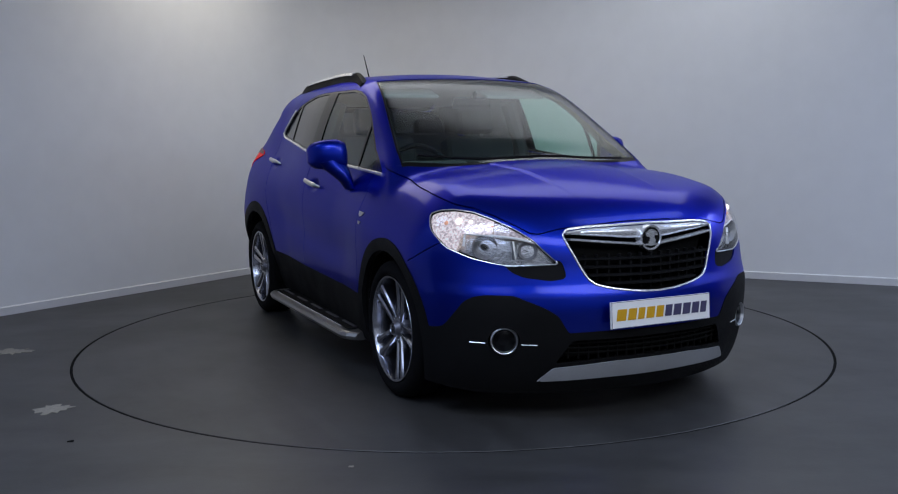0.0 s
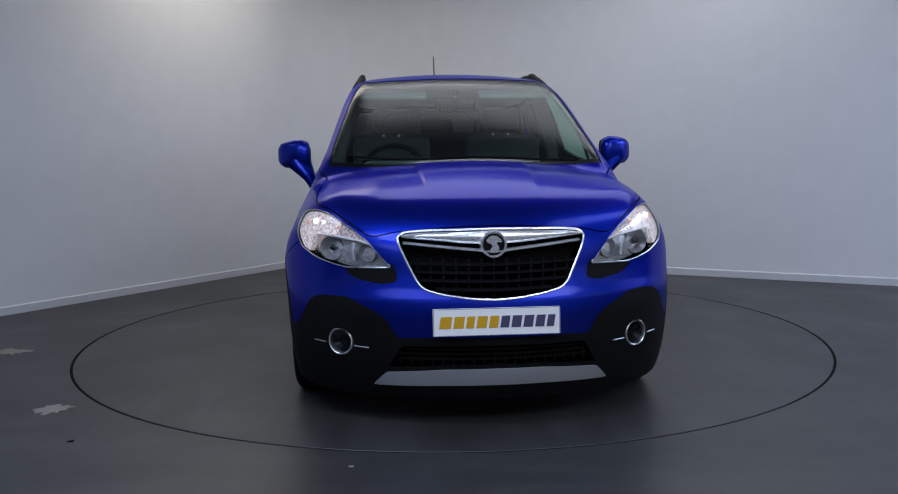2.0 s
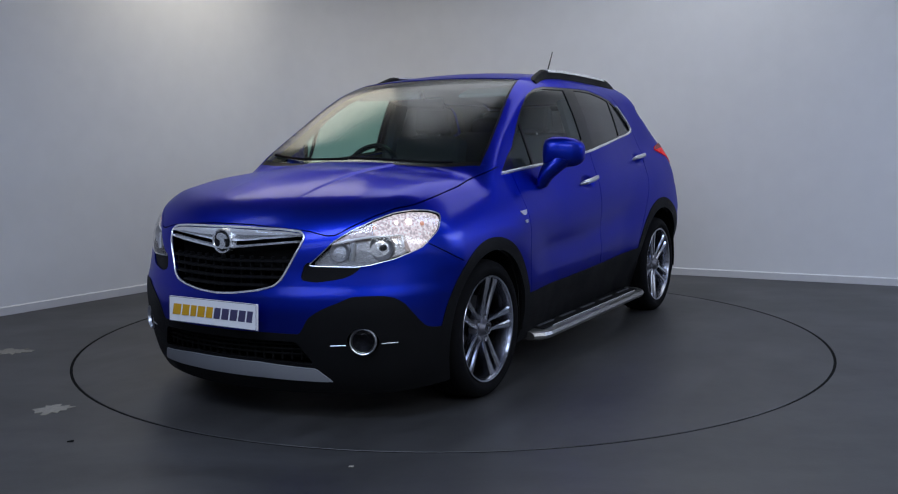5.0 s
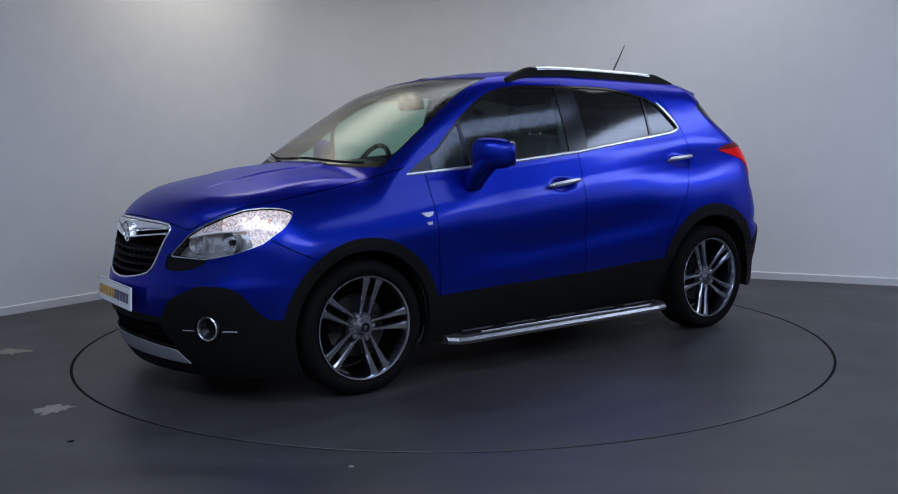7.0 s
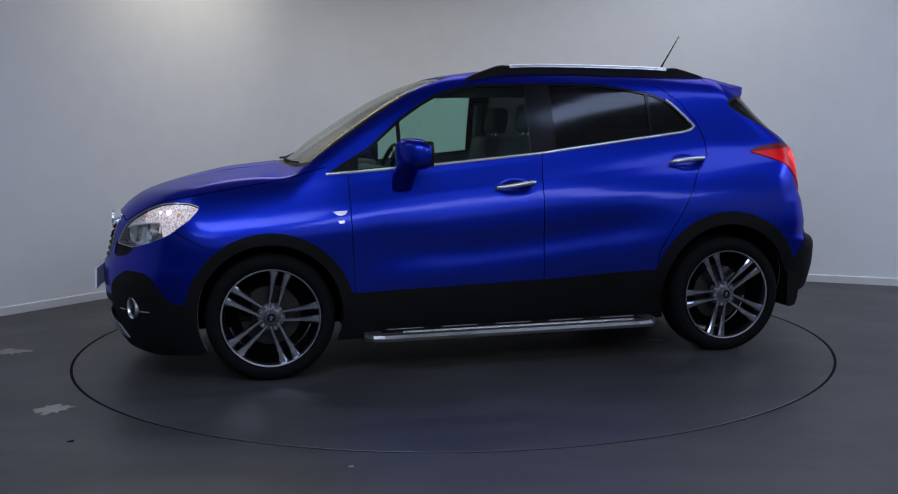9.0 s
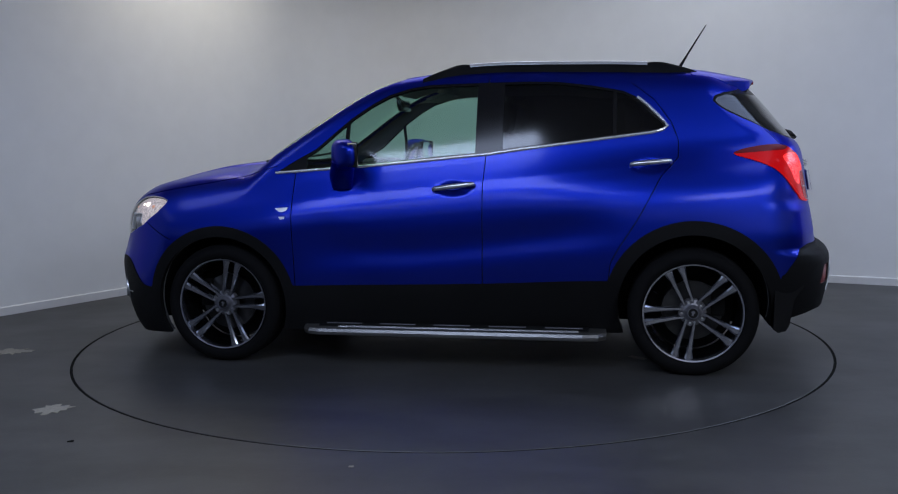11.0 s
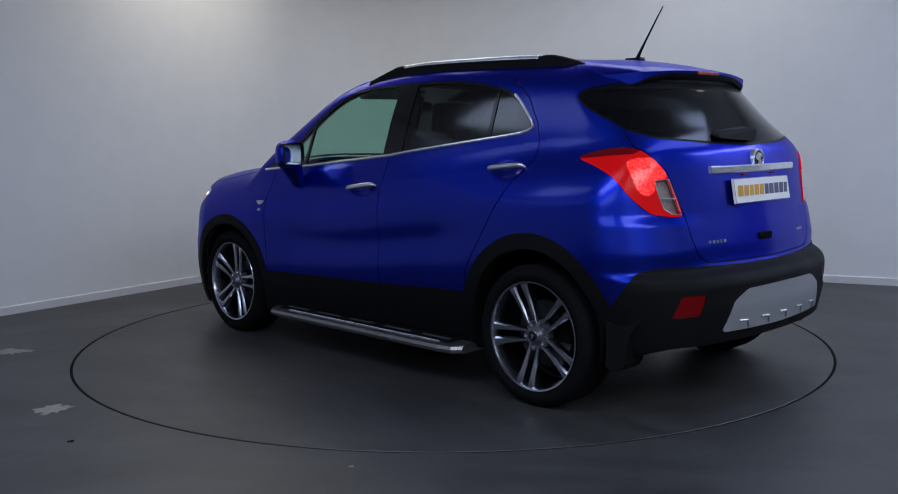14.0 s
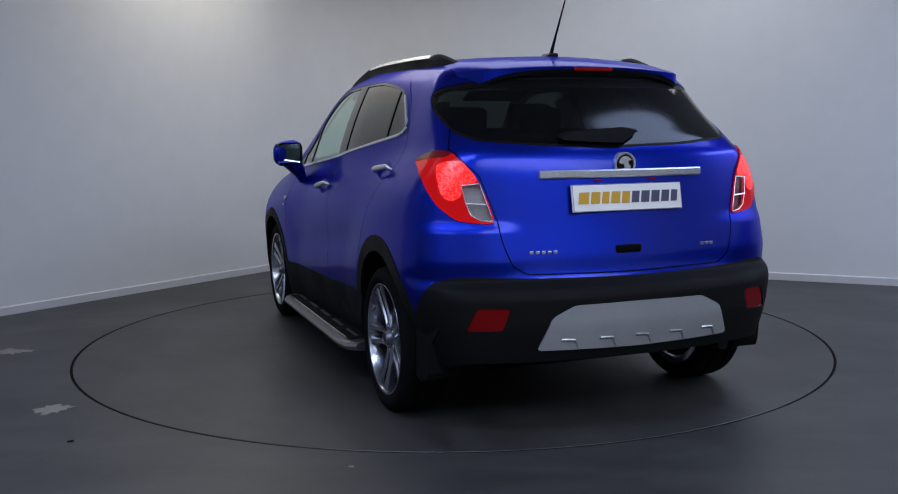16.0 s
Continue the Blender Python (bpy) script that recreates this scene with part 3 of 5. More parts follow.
GRILLE = [(-0.2, 0.856), (0.28, 0.850), (0.370, 0.842), (0.396, 0.822), (0.385, 0.785), (0.345, 0.700), (0.315, 0.640), (0.285, 0.612), (0.22, 0.594), (0.10, 0.577), (0.0, 0.572), (-0.2, 0.572)]
GRILLE = rounded(GRILLE, 0.030)
SIDE_GLASS = [(0.972, 1.055), (0.85, 1.128), (0.752, 1.182), (0.66, 1.262), (0.556, 1.350), (0.452, 1.420), (0.352, 1.474), (0.24, 1.508), (0.118, 1.526), (-0.189, 1.530),
              (-0.42, 1.531), (-0.578, 1.526), (-0.76, 1.502), (-0.921, 1.470), (-0.985, 1.438), (-1.036, 1.398), (-1.10, 1.335), (-1.150, 1.285), (-1.125, 1.265),
              (-1.064, 1.250), (-0.383, 1.170), (-0.219, 1.147), (0.484, 1.085)]
CHROME_LINE = [(0.972, 1.053), (0.484, 1.084), (-0.219, 1.146), (-0.383, 1.168), (-0.75, 1.212), (-1.064, 1.249), (-1.120, 1.262), (-1.146, 1.284), (-1.10, 1.336), (-1.04, 1.396), (-0.99, 1.436)]
FRONT_CUT = [(0.862, 1.12), (0.856, 1.02), (0.857, 0.90), (0.850, 0.66), (0.842, 0.40)]
PILLAR_CUT = [(-0.205, 1.56), (-0.205, 1.14), (-0.193, 1.0), (-0.190, 0.42)]
REAR_CUT = [(-0.95, 1.52), (-1.08, 1.42), (-1.165, 1.30), (-1.20, 1.21), (-1.198, 1.12), (-1.112, 1.028), (-1.055, 0.92), (-0.994, 0.807), (-0.90, 0.66), (-0.86, 0.587), (-0.84, 0.42)]
HATCH_CUT = [(-0.93, 1.33), (-0.962, 1.251), (-0.996, 1.186), (-1.06, 1.165), (-1.200, 1.078), (-1.312, 0.882), (-1.347, 0.800), (-1.40, 0.715), (-1.47, 0.682), (-2.3, 0.672)]
BONNET_CUT = [(-2.3, 0.868), (-1.95, 0.866), (-1.63, 0.845), (-1.52, 0.825), (-1.47, 0.828), (-1.375, 0.862), (-1.238, 0.902), (-1.10, 0.932), (-0.994, 0.942), (-0.85, 0.965), (-0.60, 1.005), (-0.38, 1.050), (-0.20, 1.09)]
WING_CUT = [(1.80, 0.825), (1.73, 0.780), (1.68, 0.750), (1.61, 0.712), (1.56, 0.69)]
black_front = pchip([-2.4, -1.9, -1.715, -1.649, -1.465, -1.378, -1.25, -1.171, -1.09, -1.04, -0.925, -0.856, -0.5], [0.415, 0.415, 0.412, 0.485, 0.552, 0.572, 0.573, 0.567, 0.540, 0.500, 0.425, 0.418, 0.418])
black_rear = pchip([-2.3, -1.57, -1.14, -1.0, -0.93, -0.88, -0.84, -0.7], [0.655, 0.665, 0.676, 0.660, 0.615, 0.560, 0.50, 0.46])
sill_top = pchip([-1.4, -0.846, -0.19, 0.84, 1.4], [0.495, 0.489, 0.463, 0.440, 0.43])


def arch(sx, r):
    return lambda v: np.hypot(v[:, 0] - sx * HUB_X, v[:, 2] - ARCH_Z[sx]) - r


def lower_trim(v):
    x, y, z = v[:, 0], v[:, 1], v[:, 2]
    g = z - sill_top(x) + 10 * (np.maximum(x - 1.2, 0) + np.maximum(-1.2 - x, 0))
    g = np.minimum(g, np.minimum(arch(1, 0.432)(v), arch(-1, 0.452)(v)))
    g = np.minimum(g, np.maximum(z - black_front(y - x), (1.45 - x)))
    return np.minimum(g, np.maximum(z - black_rear(y + x), (x + 1.45)))


def front_skin(y, z):
    """How far forward the nose reaches at a height and distance from the middle."""
    return float(meet(np.array([[1.2, abs(y), z]]), np.array([[1.0, 0, 0]]))[0][0])


def windscreen(grow=0.0, side=None):
    return (lambda v: v[:, 1] - np.interp(v[:, 0], [0.2, 0.3, 0.5, 0.75, 0.95, 1.2], [0.530, 0.548, 0.596, 0.655, 0.700, 0.735]) - (grow if side is None else side),
            lambda v: v[:, 0] - (1.195 - 0.24 * v[:, 1] ** 2) - grow,
            lambda v: (0.315 - 0.12 * v[:, 1] ** 2) - v[:, 0] - grow)


def on_skin(points, plane, offset=0.0):
    """Lifts an outline of a plane on to the left side of the skin."""
    pts = []
    for a, b in points:
        if plane == "xz":
            o, w = np.array([[a, 0.0, b]]), np.array([[0.0, 1.0, 0.0]])
        elif plane == "yz":
            o, w = np.array([[1.2, a, b]]), np.array([[1.0, 0.0, 0.0]])
        elif plane == "bz":
            o, w = np.array([[-1.2, a, b]]), np.array([[-1.0, 0.0, 0.0]])
        elif plane == "fz":
            o, w = np.array([[0.72 - a / 2, 0.72 + a / 2, b]]), np.array([[0.7071, 0.7071, 0.0]])
        elif plane == "rz":
            o, w = np.array([[a / 2 - 0.57, a / 2 + 0.57, b]]), np.array([[-0.7071, 0.7071, 0.0]])
        else:
            o, w = np.array([[a, b, 0.7]]), np.array([[0.0, 0.0, 1.0]])
        p = meet(o, w)
        pts.append((p + skin_normals(p) * offset)[0])
    return pts


def dense(points, step=0.03):
    out = []
    for a, b in zip(points, points[1:]):
        a, b = Vector(a), Vector(b)
        n = max(1, int((b - a).length / step))
        out += [tuple(a.lerp(b, k / n)) for k in range(n)]
    return out + [tuple(points[-1])]


def flip_y(ob, parent, label=""):
    """The twin of a part on the car's other side."""
    me = ob.data.copy()
    me.transform(Matrix.Diagonal((1, -1, 1, 1)))
    me.flip_normals()
    twin = new(ob.name.split(".")[0], me)
    twin.parent = parent
    if ob.get("label"):
        twin["label"] = ob["label"]
    for child in list(ob.children):
        flip_y(child, twin)
    return twin


def headlamp(car, lens):
    """Clear lens over a chromed bowl with two lit bulbs and an indicator."""
    lamp_part = panel("headlamp", lens, CLEAR, car, "clear headlamp lens, lit inside", lip=0.004)
    lamp_part.visible_shadow = False
    panel("lamp_housing", lens, LAMP_CHROME, lamp_part, "chromed housing", lift=-0.064, lip=-0.062)
    bowl, _ = clip(lens, polygon(HEADLAMP, "fz")(lens[0]) + 0.003)
    panel("reflector", bowl, LAMP_CHROME, lamp_part, "chromed reflector", lift=-0.055, lip=-0.05)
    eye = Vector(on_skin([(-1.205, 0.772)], "fz", -0.03)[0])
    look_out = Matrix.Translation(eye) @ Matrix.Rotation(radians(-30), 4, "Z")
    bm = lathe([(0.016, -0.06), (0.026, -0.035), (0.042, -0.015), (0.052, -0.004), (0.054, -0.004), (0.054, -0.03)], 28)
    bm.transform(look_out @ pose(0, 0, 0, 0, 0, -45))
    part("dip_reflector", bm, BOWL, lamp_part, smooth=True)
    bm = lathe([(0.0, -0.006), (0.011, -0.009), (0.014, -0.018), (0.014, -0.05)], 20)
    bm.transform(look_out @ pose(0, 0, 0, 0, 0, -45))
    part("dip_bulb", bm, STEEL, lamp_part, smooth=True)
    eye = Vector(on_skin([(-1.465, 0.758)], "fz", -0.035)[0])
    bm = lathe([(0.012, -0.05), (0.020, -0.032), (0.033, -0.014), (0.040, -0.002), (0.042, -0.002), (0.042, -0.03)], 28)
    bm.transform(Matrix.Translation(eye) @ pose(0, 0, 0, 0, 0, -62))
    part("main_reflector", bm, BOWL, lamp_part, smooth=True)
    # brow of chrome between upper and lower chambers
    brow = on_skin(dense([(-1.50, 0.795), (-1.40, 0.812), (-1.29, 0.822), (-1.18, 0.828), (-1.07, 0.830), (-1.065, 0.775)]), "fz", -0.02)
    part("divider", tube(brow, 0.006, 8), PLATE, lamp_part, smooth=True)
    ribs = on_skin(dense([(-1.375, 0.80), (-1.39, 0.72)]), "fz", -0.022)
    part("inner_trim", tube(ribs, 0.010, 8), SATIN, lamp_part, smooth=True)
    chamber, _ = clip(bowl, polygon([(-1.25, 1.0), (-0.70, 1.0), (-0.70, 0.70), (-0.97, 0.70), (-1.03, 0.765), (-1.055, 0.830), (-1.25, 0.826)], "fz")(bowl[0]))
    panel("side_light_chamber", chamber, GLOW_LENS, lamp_part, "glowing faceted side lamp", lift=-0.014, lip=0.03)
    upper, _ = clip(bowl, polygon([(-1.255, 1.0), (-1.255, 0.826), (-1.40, 0.810), (-1.52, 0.785), (-1.62, 0.735), (-1.62, 1.0)], "fz")(bowl[0]))
    panel("indicator_chamber", upper, INDICATOR, lamp_part, "faceted indicator chamber", lift=-0.016, lip=0.03)
    white = on_skin(dense(list(HEADLAMP) + [HEADLAMP[0]], 0.03), "fz", -0.004)
    part("edge_trim", tube(white, 0.0034, 6), SATIN, lamp_part, smooth=True)
    # lit side lamp and indicator high up towards the wing
    for (a, b), mat, r, name in (((-1.02, 0.882), BULB, 0.015, "side_bulb"), ((-1.10, 0.880), BULB, 0.009, "side_bulb"), ((-0.93, 0.872), AMBER, 0.011, "indicator_bulb"),
                                 ((-1.24, 0.862), AMBER, 0.008, "indicator_bulb")):
        p = Vector(on_skin([(a, b)], "fz", -0.016)[0])
        bm = bmesh.new()
        bmesh.ops.create_icosphere(bm, subdivisions=2, radius=r, matrix=Matrix.Translation(p))
        part(name, bm, mat, lamp_part, smooth=True)
    return lamp_part


def tail_lamp(car, lens):
    clear, red = clip(lens, polygon(TAIL_CLEAR, "rz")(lens[0]))
    lamp_part = panel("tail_lamp", red, RED_LENS, car, "red tail lamp, lit", lip=0.012, lift=0.006)
    ob = panel("reversing_lens", clear, CLEAR, lamp_part, "clear reversing and indicator lens", lip=0.004, lift=0.006)
    ob.visible_shadow = False
    panel("reversing_bowl", clear, BOWL, lamp_part, "chromed bowl", lip=0, lift=-0.02)
    bar = on_skin(dense([(-1.137, 0.967), (-1.243, 0.963)]), "rz", 0.008)
    part("divider", tube(bar, 0.0035, 6), SATIN, lamp_part)
    edge = on_skin(dense([*TAIL_CLEAR, TAIL_CLEAR[0]], 0.02), "rz", 0.007)
    part("lens_edge", tube(edge, 0.0018, 6), SATIN, lamp_part)
    crown_top, _ = clip(red, polygon([(-0.68, 1.13), (-0.77, 1.165), (-0.96, 1.19), (-1.05, 1.172), (-1.0, 1.152), (-0.86, 1.145)], "rz")(red[0]))
    panel("upper_lens", crown_top, RED_DARK, lamp_part, "darker red upper lens", lip=0.0, lift=0.0075)
    glow, _ = clip(red, polygon(rounded([(-0.943, 1.119), (-1.0, 1.135), (-1.109, 1.138), (-1.183, 1.076), (-1.188, 1.050), (-1.106, 1.045), (-1.115, 1.0), (-1.064, 0.975), (-1.005, 0.995), (-0.973, 1.055)], 0.02), "rz")(red[0]))
    panel("lit_window", glow, RED_GLOW, lamp_part, "brightly glowing red lens", lip=0.0, lift=0.0075)
    return lamp_part


def body(car):
    sheet = skin()
    # open underside and wheel arches
    floor_z = lambda v: np.interp(v[:, 0], [-1.9, -1.7, -0.9, 0.9, 1.7, 1.85], [0.335, 0.28, 0.20, 0.19, 0.15, 0.135]) - v[:, 2]
    sheet = cut_by(sheet, floor_z)[0]
    for sx in (1, -1):
        sheet = tidy(clip(sheet, arch(sx, 0.372 if sx == 1 else 0.380)(sheet[0]))[1])
    inner = sheet
    # glass
    screen, sheet = cut_by(sheet, *windscreen(), lambda v: 0.95 - v[:, 2])
    dlo, sheet = cut_by(sheet, polygon(SIDE_GLASS), lambda v: 0.3 - v[:, 1])
    back, sheet = cut_by(sheet, polygon(REAR_SCREEN, "rz"), lambda v: v[:, 0] + 1.2)
    for cutters in ((*windscreen(-0.01), lambda v: 0.95 - v[:, 2]), (polygon(SIDE_GLASS), lambda v: 0.3 - v[:, 1]), (polygon(REAR_SCREEN, "rz"), lambda v: v[:, 0] + 1.2)):
        inner = cut_by(inner, *cutters)[1]
    for cutters in ((polygon(HEADLAMP, "fz"), lambda v: 1.2 - v[:, 0]), (polygon(GRILLE, "yz"), lambda v: 1.2 - v[:, 0]),
                    (polygon([(-0.3, 0.39), (0.46, 0.39), (0.46, 0.27), (-0.3, 0.29)], "yz"), lambda v: 1.5 - v[:, 0]),
                    (lambda v: np.hypot(v[:, 1] - 0.640, v[:, 2] - 0.378) - 0.06, lambda v: 1.5 - v[:, 0])):
        inner = cut_by(inner, *cutters)[1]
    head, low = clip(inner, 1.50 - inner[0][:, 2])
    panel("inner_shell", low, INTERIOR, car, "dark inner shell", mirror=True, lip=0, lift=-0.035)
    panel("headliner", head, HEADLINER, car, "grey headliner", mirror=True, lip=0, lift=-0.035)
    pane, band = cut_by(screen, *windscreen(-0.028, -0.010))
    ob = panel("windscreen", pane, SCREEN, car, "clear windscreen", mirror=True, lip=0, lift=-0.004)
    ob.visible_shadow = False
    panel("windscreen_border", band, BORDER, car, "black printed glass border", mirror=True, lip=0.006, lift=-0.004)
    pane, band = cut_by(back, lambda v: polygon(REAR_SCREEN, "rz")(v) + 0.012, lambda v: v[:, 2] - 1.446)
    ob = panel("rear_window", pane, PRIVACY, car, "dark tinted rear window", mirror=True, lip=0, lift=-0.003)
    ob.visible_shadow = False
    panel("rear_window_border", band, BORDER, car, "black glass border", mirror=True, lip=0.006, lift=-0.003)
    # side glazing: pillars and panes
    shrunk = lambda v: polygon(SIDE_GLASS)(v) + 0.013
    panes, frame_piece = cut_by(dlo, shrunk)
    spans = [("front_quarter_glass", 0.585, 0.80, FRONT_GLASS), ("front_door_glass", -0.145, 0.565, FRONT_GLASS), ("rear_door_glass", -0.865, -0.290, PRIVACY), ("rear_quarter_glass", -1.2, -0.885, PRIVACY)]
    rest = panes
    for name, x0, x1, mat in spans:
        if name == "front_quarter_glass":
            got, rest = cut_by(rest, lambda v: 0.585 - v[:, 0], lambda v: v[:, 0] - 0.80)
        else:
            got, rest = cut_by(rest, lambda v: x0 - v[:, 0], lambda v: v[:, 0] - x1)
        for fl in (False, True):
            ob = panel(name, got, mat, car, "dark privacy glass" if mat is PRIVACY else "light green tinted glass", lip=0, lift=-0.007, flip=fl)
            ob.visible_shadow = False
    for fl in (False, True):
        panel("window_frame", both(rest, frame_piece), GLOSS_BLACK, car, "black window frame and pillars", lip=0.012, lift=-0.002, flip=fl)
    # lower black trim
    trim, sheet = cut_by(sheet, lower_trim)
    grille_hole, sheet = cut_by(sheet, polygon(GRILLE, "yz"), lambda v: 1.2 - v[:, 0])
    lens, sheet = cut_by(sheet, polygon(HEADLAMP, "fz"), lambda v: 1.2 - v[:, 0])
    under, sheet = cut_by(sheet, polygon(LAMP_TRIM, "fz"), lambda v: 1.2 - v[:, 0])
    tail, sheet = cut_by(sheet, polygon(TAIL_LAMP, "rz"), lambda v: v[:, 0] + 1.2)
    left = headlamp(car, lens)
    flip_y(left, car).visible_shadow = False
    for ob in car.children:
        if ob.name.startswith("headlamp"):
            ob.visible_shadow = False
    for fl in (False, True):
        panel("lamp_trim", under, PLASTIC, car, "black trim below the headlamp", lip=0.01, lift=-0.006, flip=fl)
    left = tail_lamp(car, tail)
    flip_y(left, car)
    # shut lines: an edge is laid along each, then a narrow groove taken out
    between = lambda cut: (lambda v: v[:, 0] - np.interp(v[:, 2], [p[1] for p in cut[::-1]], [p[0] for p in cut[::-1]]))
    neg = lambda f: (lambda v: -f(v))
    bonnet_side = lambda v: np.interp(v[:, 1] - v[:, 0], [p[0] for p in BONNET_CUT], [p[1] for p in BONNET_CUT]) - v[:, 2]
    hatch_side = lambda v: v[:, 1] + v[:, 0] - np.interp(v[:, 2], [0.672, 0.682, 0.715, 0.80, 0.882, 1.078, 1.165, 1.186, 1.251, 1.33], [-1.6, -1.47, -1.40, -1.347, -1.312, -1.2, -1.06, -0.996, -0.962, -0.93])
    hatch_foot = lambda v: v[:, 2] - np.interp(v[:, 1] + v[:, 0], [-2.3, -1.47, -1.40], [0.672, 0.682, 0.715])
    wing_x = lambda v: np.interp(v[:, 2], [0.69, 0.712, 0.750, 0.780, 0.825], [1.56, 1.61, 1.68, 1.73, 1.80]) - v[:, 0]
    for edge, cutter, side_of in ((between(FRONT_CUT), line(FRONT_CUT), lambda v: 0.5 - v[:, 1]), (between(PILLAR_CUT), line(PILLAR_CUT), lambda v: 0.5 - v[:, 1]),
                                  (between(REAR_CUT), line(REAR_CUT), lambda v: 0.5 - v[:, 1]), (hatch_side, line(HATCH_CUT[:7], "rz", 0.0028), lambda v: v[:, 0] + 1.2),
                                  (hatch_foot, line(HATCH_CUT[6:], "rz", 0.0028), lambda v: v[:, 0] + 1.2), (bonnet_side, line(BONNET_CUT, "fz", 0.0026), lambda v: 0.9 - v[:, 0]),
                                  (wing_x, line(WING_CUT, "xz", 0.0025), lambda v: 0.5 - v[:, 1])):
        sheet = cut_by(scored(sheet, edge), cutter, side_of)[1]
    # split into panels
    bonnet, sheet = cut_by(sheet, bonnet_side, lambda v: 0.85 - v[:, 0], lambda v: (v[:, 1] - v[:, 0]) + 0.205, lambda v: 1.150 - 0.24 * v[:, 1] ** 2 - v[:, 0])
    panel("bonnet", bonnet, PAINT, car, "metallic blue bonnet with two pressed ridges", mirror=True)
    hatch, sheet = cut_by(sheet, hatch_side, lambda v: v[:, 0] + 1.3, lambda v: v[:, 2] - 1.33)
    panel("tailgate", hatch, PAINT, car, "metallic blue tailgate", mirror=True)
    below = lambda v: v[:, 2] - 1.14 + 0.13 * (v[:, 0])
    rear_door_low = lambda v: v[:, 2] - np.interp(v[:, 0], [-1.3, -1.2, -0.2], [1.29, 1.27, 1.17])
    fd, sheet = cut_by(sheet, between(FRONT_CUT), neg(between(PILLAR_CUT)), below, lambda v: 0.5 - v[:, 1])
    rd, sheet = cut_by(sheet, between(PILLAR_CUT), neg(between(REAR_CUT)), rear_door_low, lambda v: 0.5 - v[:, 1])
    bump, sheet = cut_by(sheet, wing_x, lambda v: v[:, 2] - 0.95)
    wing, sheet = cut_by(sheet, neg(between(FRONT_CUT)), lambda v: v[:, 2] - 1.12 + 0.04 * v[:, 0], lambda v: 0.0 - v[:, 0])
    panel("front_bumper", bump, PAINT, car, "metallic blue front bumper", mirror=True)
    doors = []
    for fl in (False, True):
        doors.append((panel("front_door", fd, PAINT, car, "metallic blue front door", flip=fl), panel("rear_door", rd, PAINT, car, "metallic blue rear door", flip=fl)))
        panel("front_wing", wing, PAINT, car, "metallic blue front wing", flip=fl)
    panel("body_shell", sheet, PAINT, car, "metallic blue roof, pillars and rear wings", mirror=True)
    # trim pieces: grille hole, skid, lower grille
    low_grille = polygon(rounded([(-0.3, 0.385), (0.385, 0.378), (0.43, 0.30), (0.445, 0.275), (0.2, 0.293), (-0.3, 0.300)], 0.02), "yz")
    hole, trim = cut_by(trim, low_grille, lambda v: 1.5 - v[:, 0])
    skid_front = polygon([(-0.3, 0.284), (0.2, 0.278), (0.448, 0.258), (0.505, 0.196), (0.2, 0.206), (-0.3, 0.208)], "yz")
    skid, trim = cut_by(trim, skid_front, lambda v: 1.5 - v[:, 0])
    fog_hole, trim = cut_by(trim, lambda v: np.hypot(v[:, 1] - 0.640, v[:, 2] - 0.378) - 0.056, lambda v: 1.5 - v[:, 0])
    back_skid = polygon(rounded([(-0.4, 0.570), (0.30, 0.562), (0.395, 0.515), (0.450, 0.385), (-0.4, 0.372)], 0.015), "yz")
    rskid, trim = cut_by(trim, back_skid, lambda v: v[:, 0] + 1.5)
    refl, trim = cut_by(trim, polygon([(0.556, 0.561), (0.682, 0.563), (0.722, 0.469), (0.588, 0.470)], "yz"), lambda v: v[:, 0] + 1.5)
    fr, side_trim = clip(trim, 1.28 - trim[0][:, 0])
    rr, side_trim = clip(side_trim, side_trim[0][:, 0] + 1.28)
    panel("front_lower_bumper", fr, PLASTIC, car, "black grained plastic lower bumper", mirror=True, lip=0.02, lift=0.003)
    panel("rear_lower_bumper", rr, PLASTIC, car, "black grained plastic rear bumper", mirror=True, lip=0.02, lift=0.003)
    for fl in (False, True):
        panel("sill_trim", side_trim, PLASTIC, car, "black grained plastic sill", lip=0.02, lift=0.003, flip=fl)
        panel("rear_reflector", refl, RED_DARK, car, "red rear reflector", lip=0.01, lift=-0.002, flip=fl)
    panel("front_skid_plate", skid, SKID, car, "silver front skid plate", mirror=True, lip=0.015, lift=0.008)
    sk = panel("rear_skid_plate", rskid, SKID, car, "silver rear skid plate", mirror=True, lip=0.015, lift=0.010)
    for k in range(-2, 3):
        pts = on_skin([(abs(0.165 * k + d), z) for d, z in ((-0.048, 0.392), (-0.030, 0.425), (0.028, 0.428))], "bz", 0.013)
        pts = [Vector((p[0], 0.165 * k + d, p[2])) for p, d in zip(pts, (-0.048, -0.030, 0.028))]
        part("notch", tube(pts, 0.0045, 6), SATIN, sk)
    return fd, hole, grille_hole, doors


